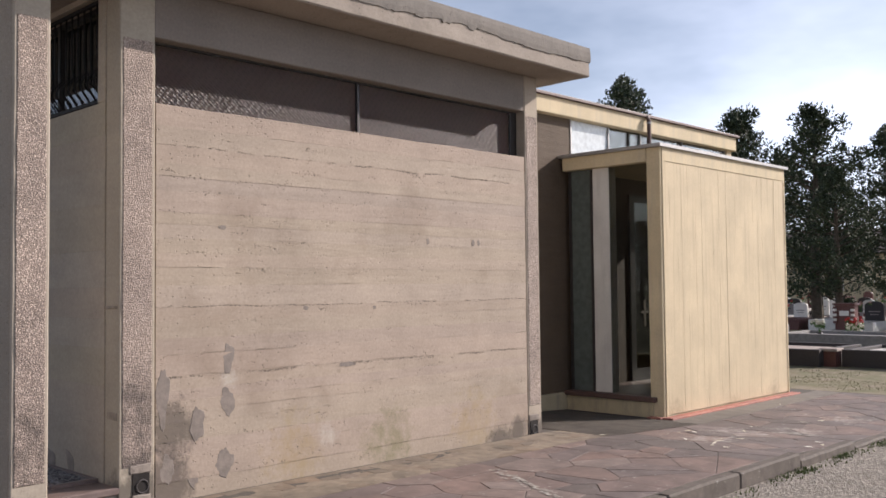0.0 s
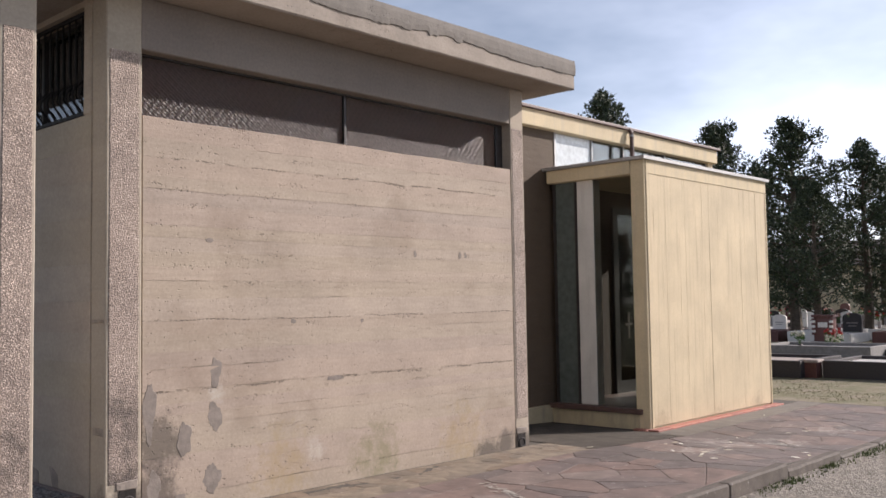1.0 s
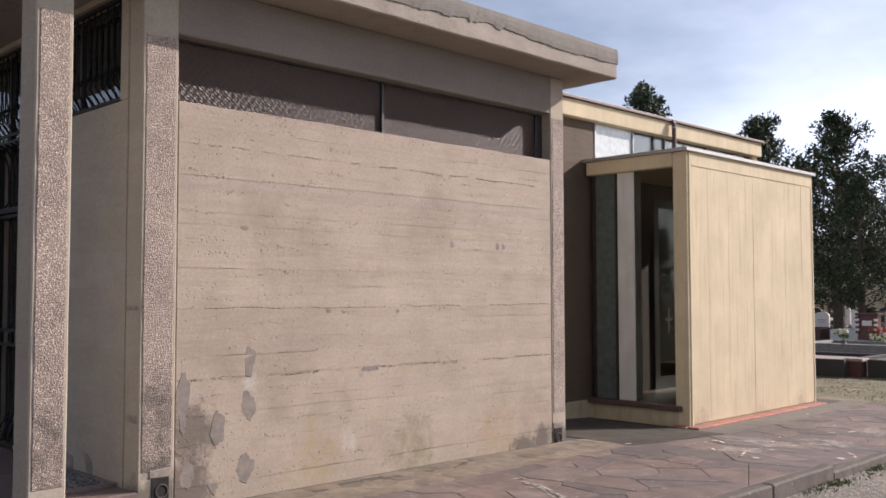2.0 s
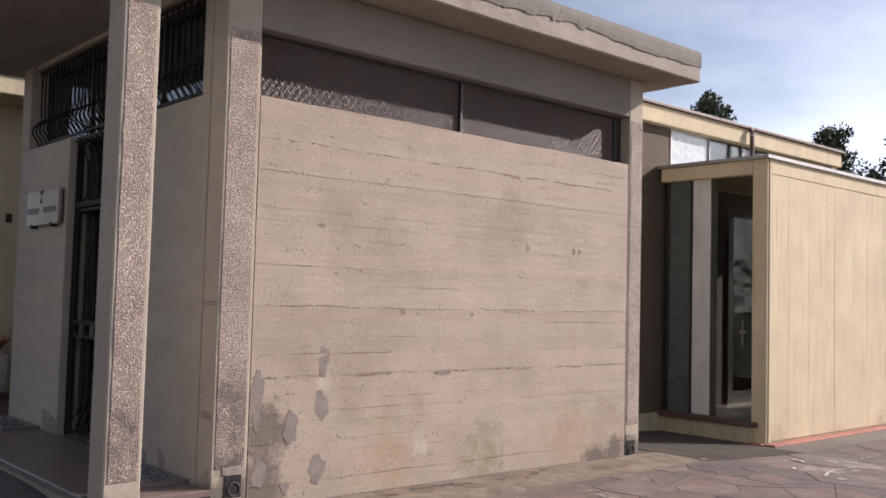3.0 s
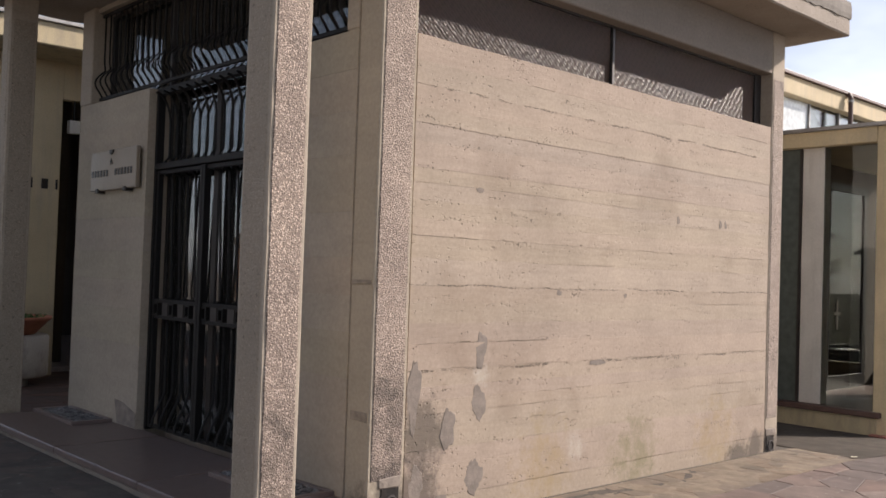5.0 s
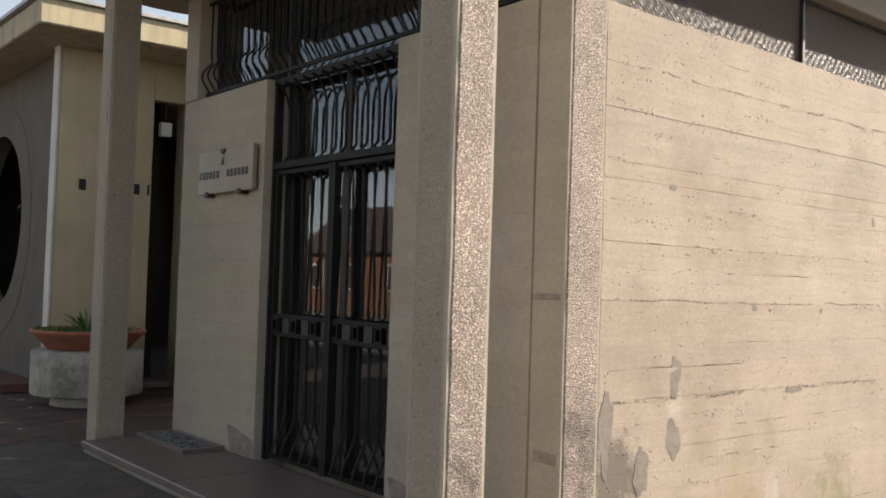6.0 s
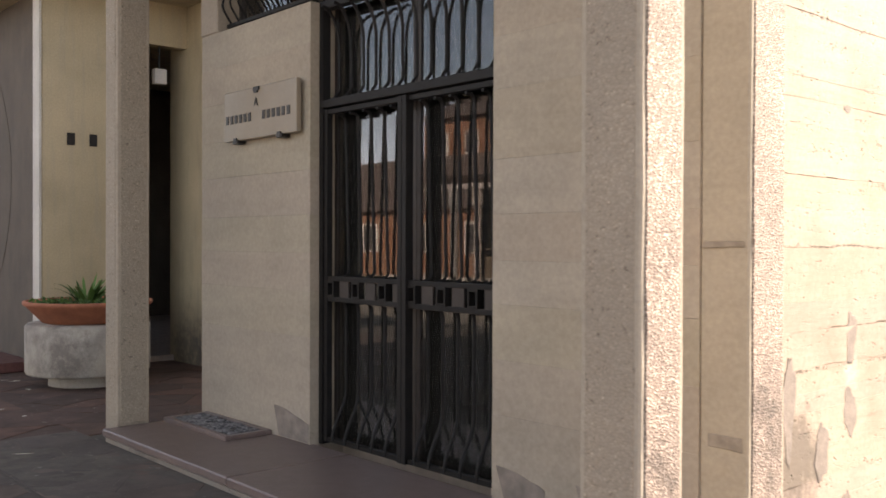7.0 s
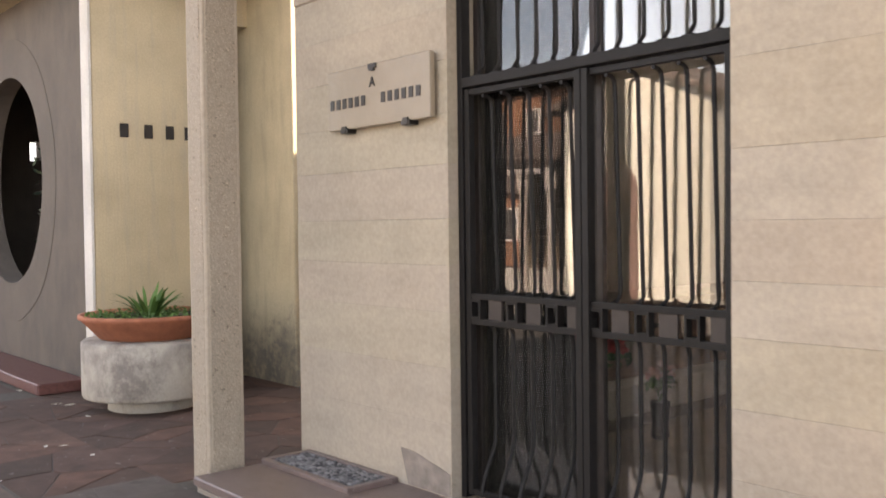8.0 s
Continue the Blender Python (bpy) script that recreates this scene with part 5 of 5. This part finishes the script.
bouquet("grave_flowers", (-9.35, 24.8, GZ + 0.05), 0.50, 0.13, WHITEF, 71, "yellow white flowers in a dark pot", 12, GRANITE, "grave flowers")

rnd = random.Random(77)
tops = (GREYST, MARBLE, GRANITE, GREYST, REDST, MARBLE)
protos = []
for i in range(6):
    protos.append(grave((-60, 60 + 3 * i, GZ), rnd.uniform(1.0, 1.5), 2.0, rnd.uniform(0.22, 0.42), tops[i], tops[(i + 1) % 6], (rnd.uniform(0.45, 0.8), rnd.uniform(0.4, 0.85)), 100 + i, 0, ("grey stone grave with headstone", "white marble grave with headstone", "dark granite grave with headstone", "pale stone grave with headstone", "red granite grave with headstone", "bright marble grave with headstone")[i]))
spots = []
for row in range(7):
    y = 33.0 + 3.2 * row
    mid = -0.47 * y + 2.2
    for k in range(11):
        spots.append((mid + (k - 5) * 1.8 + rnd.uniform(-0.5, 0.5), y + rnd.uniform(-0.4, 0.4)))
for k in range(12):
    spots.append((-28 + 2.6 * k, -13.5 - 1.2 * (k % 3)))
for i, (x, y) in enumerate(spots):
    m = pose(x, y, GZ, 0, 0, rnd.uniform(-4, 4) + (180 if y < 0 else 0))
    if i < 6:
        protos[i].matrix_basis = m
    else:
        copy_thing(protos[rnd.randrange(6)], m)
fl = [bouquet("grave_flowers", (0, 0, 0), 0.6, 0.16, mt, 300 + i, lb, 8, GREYST, "grave flowers") for i, (mt, lb) in enumerate(((WHITEF, "white flowers in a grey pot on a grave"), (PINKF, "pink flowers in a grey pot on a grave"), (REDF, "red flowers in a grey pot on a far grave")))]
for i, (x, y) in enumerate(spots[:72]):
    if i % 2 == 0:
        m = pose(x + rnd.uniform(-0.4, 0.4), y - 0.3, GZ + 0.38, 0, 0, rnd.uniform(0, 360))
        if i // 2 < 3:
            fl[i // 2].matrix_basis = m
        else:
            copy_thing(fl[rnd.randrange(3)], m)


def house(name, x0, x1, y0, y1, z1, ridge, wall_mat, roof_mat, label, openings=(), along="x"):
    """A plain gabled house with eaves and window openings on its long side."""
    t = thing(name, ((x0 + x1) / 2, (y0 + y1) / 2, GZ), label, "building")
    bm = bmesh.new()
    if along == "x":
        prof, a, b2 = [(y0, GZ), (y1, GZ), (y1, z1), ((y0 + y1) / 2, ridge), (y0, z1)], x0, x1
        pt2 = lambda u, w, z: (u, w, z)
    else:
        prof, a, b2 = [(x0, GZ), (x1, GZ), (x1, z1), ((x0 + x1) / 2, ridge), (x0, z1)], y0, y1
        pt2 = lambda u, w, z: (w, u, z)
    f0, f1 = [bm.verts.new(pt2(a, w, z)) for w, z in prof], [bm.verts.new(pt2(b2, w, z)) for w, z in prof]
    bm.faces.new(f0)
    bm.faces.new(f1[::-1])
    for i in range(5):
        j = (i + 1) % 5
        bm.faces.new((f0[i], f1[i], f1[j], f0[j]))
    bmesh.ops.recalc_face_normals(bm, faces=bm.faces[:])
    part("wall", bm, wall_mat, t)
    rb = bmesh.new()
    mid, lo, hi = (prof[0][0] + prof[1][0]) / 2, prof[0][0], prof[1][0]
    for e in (lo, hi):
        o = 0.35 if e == hi else -0.35
        sl = (ridge - z1) / abs(mid - e)
        q = [(e + o, z1 - 0.35 * sl + 0.02), (mid, ridge + 0.02), (mid, ridge + 0.16), (e + o, z1 - 0.35 * sl + 0.14)]
        r0, r1 = [rb.verts.new(pt2(a - 0.3, w, z)) for w, z in q], [rb.verts.new(pt2(b2 + 0.3, w, z)) for w, z in q]
        rb.faces.new(r0)
        rb.faces.new(r1[::-1])
        for i in range(4):
            j = (i + 1) % 4
            rb.faces.new((r0[i], r1[i], r1[j], r0[j]))
    bmesh.ops.recalc_face_normals(rb, faces=rb.faces[:])
    part("roof", rb, roof_mat, t)
    for ox0, ox1, oy0, oy1, oz0, oz1 in openings:
        wdw = part("window", box(ox0, ox1, oy0, oy1, oz0, oz1, 0.01), WHITEP, t)
        ins = 0.1
        yy = oy1 if oy1 > y1 else oy0
        part("window_pane", box(ox0 + ins, ox1 - ins, yy - 0.01, yy + 0.01, oz0 + ins, oz1 - ins), GRANITE, wdw)
    return t


house("far_house", -46, -14, 62, 70, 3.4, 5.0, CREAM, DARKTILE, "pale ochre house behind the cemetery trees", [(-40 + 5 * i, -38.8 + 5 * i, 61.9, 62.1, 0.9, 2.3) for i in range(5)])
house("far_house", -8, 12, 58, 66, 3.6, 5.2, CREAM, DARKTILE, "ochre house behind the cemetery", [(-6 + 4 * i, -4.8 + 4 * i, 57.9, 58.1, 0.9, 2.3) for i in range(4)])

# ---- what stands south of the chapel, mirrored in its glass ----
wc = house("white_chapel", -20.0, -16.1, -16.0, -10.0, 4.1, 4.9, LIMEW, DARKTILE, "white plastered gabled tomb chapel with an arched door", (), "y")
k = 12
arch = [(-19.0, GZ)] + [(-18.45 + 0.55 * math.cos(math.pi - math.pi * i / k), 2.2 + 0.55 * math.sin(math.pi * i / k)) for i in range(k + 1)] + [(-17.9, GZ)]
bm = prism(arch, 9.96, 10.05)
bm.transform(Matrix.Rotation(radians(90), 4, "X"))
part("arched_door", bm, BROWNM, wc, "dark brown arched door")
cn = thing("stone_canopy", (-22.3, -11, GZ), "pale stone columned canopy with a dark roof", "canopy")
part("roof", rough_box(-24.6, -20.3, -13.4, -9.9, 2.82, 3.5, 0.6, 0.01, 0.2), DARKTILE, cn)
part("fascia", box(-24.5, -20.4, -10.02, -9.92, 2.66, 2.80), GREYST, cn)
for i in range(5):
    part("column", lathe([(0.16, 0), (0.16, 0.1), (0.11, 0.14), (0.10, 2.4), (0.16, 2.5), (0.16, 2.9)], 14, at=(-24.2 + 0.92 * i, -10.1, GZ)), GREYST, cn)
part("low_wall", box(-24.6, -20.3, -10.4, -10.2, GZ, 0.35), GREYST, cn)
part("back_wall", box(-24.5, -20.4, -13.3, -13.1, GZ, 2.85), BROWNC, cn)
house("orange_house", -41, -34.5, -34, -25, 7.6, 9.5, ORANGE, DARKTILE, "orange plastered house with a dark tiled roof", [(-40 + 2.2 * i, -39.1 + 2.2 * i, -25.1, -24.9, 5.6, 6.8) for i in range(3)])
house("low_house", -46, -27, -24, -19, 2.9, 5.0, ORANGE, DARKTILE, "low ochre house with a dark tiled roof", [(-45 + 3.4 * i, -43.9 + 3.4 * i, -19.1, -18.9, 0.8, 2.1) for i in range(5)])
house("low_house", -34, -10, -38, -30, 3.2, 5.2, CREAM, DARKTILE, "low ochre house beyond the graves", [(-32 + 4 * i, -30.8 + 4 * i, -30.1, -29.9, 0.8, 2.2) for i in range(5)])
lp = thing("street_lamp", (-11.5, -17, GZ), "tall grey street lamp with a drooping arm", "lamp post")
part("pole", tube([(-11.5, -17, GZ), (-11.5, -17, 5.6), (-11.2, -17, 6.1), (-10.2, -17, 6.25)], [0.07, 0.05, 0.04, 0.03], 10), ZINC, lp)
part("lamp_head", lathe([(0.05, 0.08), (0.16, 0.05), (0.2, 0.0), (0.05, -0.03)], 14, at=(-10.1, -17, 6.22)), INK, lp)

mast = thing("lattice_mast", (37.5, 90, GZ), "tall dark steel lattice mast beyond the graves", "mast")
mh, mw = 24.0, 1.1
for sx, sy in ((-1, -1), (1, -1), (1, 1), (-1, 1)):
    part("mast_leg", tube([(37.5 + sx * mw, 90 + sy * mw, GZ), (37.5 + sx * mw * 0.6, 90 + sy * mw * 0.6, mh)], 0.06, 6), INK, mast)
for i in range(9):
    z0, z1 = GZ + i * mh / 9, GZ + (i + 1) * mh / 9
    a, e = mw * (1 - 0.4 * i / 9), mw * (1 - 0.4 * (i + 1) / 9)
    for sy in (-1, 1):
        part("brace", tube([(37.5 - a, 90 + sy * a, z0), (37.5 + e, 90 + sy * e, z1)], 0.04, 5), INK, mast)
        part("brace", tube([(37.5 + a, 90 + sy * a, z0), (37.5 - e, 90 + sy * e, z1)], 0.04, 5), INK, mast)
for z in (12.0, 20.0):
    part("cross_arm", tube([(34.2, 90, z), (40.8, 90, z)], 0.1, 6), INK, mast)

# ---- grass, litter ----
rnd = random.Random(5)
vs, fs = [], []


def blade(x, y, z, h, rnd=rnd):
    a = rnd.uniform(0, 6.28)
    dx, dy, lean = math.cos(a) * 0.006, math.sin(a) * 0.006, rnd.uniform(0.1, 0.6) * h
    i = len(vs)
    vs.extend([(x - dx, y - dy, z), (x + dx, y + dy, z), (x - dy * lean * 120, y + dx * lean * 120, z + h)])
    fs.append((i, i + 1, i + 2))


for i in range(120):
    cy, cx = rnd.uniform(3.5, 13.5), -3.46 + abs(rnd.gauss(0, 0.05))
    for k in range(rnd.randrange(8, 36)):
        blade(cx + rnd.gauss(0, 0.05), cy + rnd.gauss(0, 0.08), GZ, rnd.uniform(0.010, 0.036))
me = bpy.data.meshes.new("kerb_weeds")
me.from_pydata(vs, [], fs)
me.materials.append(WEED)
tagged(new("kerb_weeds", me), "low green weeds growing along the kerb", "weeds", kind="stuff")
vs, fs = [], []
for i in range(9000):
    x, y = rnd.uniform(-9, 2), rnd.uniform(14.1, 18.5)
    if noise.noise((x * 0.8, y * 0.8, 3)) > -0.05:
        blade(x, y, GZ, rnd.uniform(0.008, 0.03))
me = bpy.data.meshes.new("grass_tufts")
me.from_pydata(vs, [], fs)
me.materials.append(GRASSM)
tagged(new("grass_tufts", me), "thin dry green grass before the graves", "grass", kind="stuff")

bm = bmesh.new()
rnd = random.Random(8)
for i in range(44):
    if i < 24:
        x, y = rnd.uniform(-14.5, -9.0), rnd.uniform(0.8, 2.6)
    else:
        x, y = rnd.gauss(-4.6, 0.5), rnd.gauss(9.6, 1.2)
    a, ln, wd = rnd.uniform(0, 6.28), rnd.uniform(0.02, 0.07), rnd.uniform(0.012, 0.03)
    z = paving_z(x, y) + 0.014
    u, w = Vector((math.cos(a), math.sin(a), 0.06)) * ln, Vector((-math.sin(a), math.cos(a), 0.03)) * wd
    p = Vector((x, y, z))
    bm.faces.new([bm.verts.new(p + u), bm.verts.new(p + w * 0.8 + u * 0.2), bm.verts.new(p - u), bm.verts.new(p - w)])
tagged(part("fallen_petals", bm, WHITEF), "pale fallen petals scattered on the paving", "litter", kind="stuff")

# ---- flags of the crazy paving ----
rnd = random.Random(15)


def clip(poly, px, py, nx, ny):
    """Keeps the part of poly on the side of the point away from the normal."""
    out2 = []
    for i in range(len(poly)):
        a, c2 = poly[i], poly[(i + 1) % len(poly)]
        da, db = (a[0] - px) * nx + (a[1] - py) * ny, (c2[0] - px) * nx + (c2[1] - py) * ny
        if da <= 0:
            out2.append(a)
        if da * db < 0:
            s = da / (da - db)
            out2.append((a[0] + (c2[0] - a[0]) * s, a[1] + (c2[1] - a[1]) * s))
    return out2


def flags(x0, x1, y0, y1, cell, mt=FLAG, parent=pav):
    """Irregular flags: cells round scattered points, no two nearer than half a cell."""
    pts = []
    for i in range(int(40 * (x1 - x0) * (y1 - y0) / cell ** 2)):
        p = (rnd.uniform(x0, x1), rnd.uniform(y0, y1))
        d = cell * rnd.choice((0.45, 0.6, 0.95))
        if all((p[0] - q[0]) ** 2 + (p[1] - q[1]) ** 2 > d * d for q in pts):
            pts.append(p)
        if len(pts) > 1.25 * (x1 - x0) * (y1 - y0) / cell ** 2:
            break
    for cx, cy in pts:
        poly = [(x0, y0), (x1, y0), (x1, y1), (x0, y1)]
        for q in sorted(pts, key=lambda w: (w[0] - cx) ** 2 + (w[1] - cy) ** 2)[1:20]:
            dx, dy = q[0] - cx, q[1] - cy
            ln = math.hypot(dx, dy)
            poly = clip(poly, (q[0] + cx) / 2 - dx / ln * 0.0035, (q[1] + cy) / 2 - dy / ln * 0.0035, dx, dy)
        if len(poly) < 3:
            continue
        up, tx, ty = rnd.uniform(-0.0015, 0.002), rnd.uniform(-0.004, 0.004), rnd.uniform(-0.004, 0.004)
        out2 = bmesh.new()
        rim = [out2.verts.new((x, y, paving_z(x, y) - 0.03)) for x, y in poly]
        mid2 = [out2.verts.new((x, y, paving_z(x, y) + up - 0.002 + (x - cx) * tx + (y - cy) * ty)) for x, y in poly]
        top = [out2.verts.new((cx + (x - cx) * 0.985, cy + (y - cy) * 0.985, paving_z(x, y) + up + (x - cx) * tx + (y - cy) * ty)) for x, y in poly]
        for a, c2 in ((rim, mid2), (mid2, top)):
            for k in range(len(poly)):
                h = (k + 1) % len(poly)
                out2.faces.new((a[k], a[h], c2[h], c2[k]))
        out2.faces.new(top)
        part("flagstone", out2, mt, parent)


flags(-5.37, -3.62, 2.24, 9.7, 0.42)
flags(-5.97, -5.37, 2.24, 7.9, 0.2, SMEARED)


def mortar_sheet(x0, x1, y0, y1, lift, seed):
    """A thin uneven coat of old mortar that half drowns the flags under it."""
    out2 = bmesh.new()
    kx, ky = max(2, int((x1 - x0) / 0.05)), int((y1 - y0) / 0.05)
    g2 = []
    for i in range(kx + 1):
        row = []
        for j in range(ky + 1):
            x, y = x0 + (x1 - x0) * i / kx, y0 + (y1 - y0) * j / ky
            row.append(out2.verts.new((x, y, paving_z(x, y) + lift + 0.0035 * noise.noise((x * 5, y * 5, seed)) + 0.0018 * noise.noise((x * 17, y * 17, seed)))))
        g2.append(row)
    for p, q in zip(g2, g2[1:]):
        for j in range(ky):
            out2.faces.new((p[j], q[j], q[j + 1], p[j + 1]))
    return out2


part("old_mortar", mortar_sheet(-5.972, -5.372, 2.242, 7.9, 0.0003, 2), SMEARM, pav, "sandy mortar smeared over small stones")
screed = bmesh.new()
rows = [(x, [(x + 0.02 * noise.noise((y * 3, x, 6)) * (x > -5.6), y) for y in [7.9 + 0.1 * i for i in range(19)] + [9.72]]) for x in (-7.36, -6.6, -5.97, -5.7, -5.375)]
gridv = [[screed.verts.new((x, y, paving_z(x, y) + 0.003)) for x, y in r] for k, r in rows]
for p, q in zip(gridv, gridv[1:]):
    for i in range(len(p) - 1):
        screed.faces.new((p[i], q[i], q[i + 1], p[i + 1]))
bmesh.ops.solidify(screed, geom=screed.faces[:], thickness=0.03)
part("cement_strip", screed, CEMENT, pav, "worn grey cement screed")
part("cement_strip", rough_box(-5.755, -5.375, 9.72, 13.9, -0.25, -0.185, 0.3, 0.003, 0.004), CEMENT, pav, "worn grey cement screed")
flags(-5.97, -3.62, -2.9, 2.24, 0.5)
rnd2 = random.Random(4)
streak = bmesh.new()
for i in range(70):
    u = i / 69
    cx, cy = -5.06 + (1.02) * u + rnd2.gauss(0, 0.012), 5.81 + (-0.48) * u + rnd2.gauss(0, 0.03)
    k, rr = 9, rnd2.uniform(0.006, 0.024)
    ring = [(cx + rr * rnd2.uniform(0.5, 1.2) * math.cos(6.2832 * q / k) * 1.5, cy + rr * rnd2.uniform(0.4, 1.1) * math.sin(6.2832 * q / k)) for q in range(k)]
    streak.faces.new([streak.verts.new((x, y, paving_z(x, y) + 0.0035 + 0.00002 * i)) for x, y in ring])
tagged(part("lime_streak", streak, CHALKM, pav, "white lime scraped across the flags"), kind="stuff")
court = thing("forecourt", (-10, 1, -0.2), "dark damp flagstones before the gate and the tomb", "paving", kind="structure")
flags(-14.2, -5.97, -1.2, 1.478, 0.46, FLAGM, court)
flags(-10.6, -5.97, 1.502, 2.232, 0.34, FLAGM, court)
part("old_mortar", mortar_sheet(-10.6, -5.975, 1.51, 2.232, 0.0006, 7), DULLM, court, "dull cement smeared over the flags")
flags(-14.2, -10.6, 1.502, 2.22, 0.44, FLAGD, court)
flags(-13.78, -10.39, 2.22, 4.4, 0.40, FLAGD, court)
flags(-18.5, -14.2, -1.2, 2.5, 0.55, FLAGD, court)
flags(-5.37, -3.62, 9.7, 13.9, 0.42)
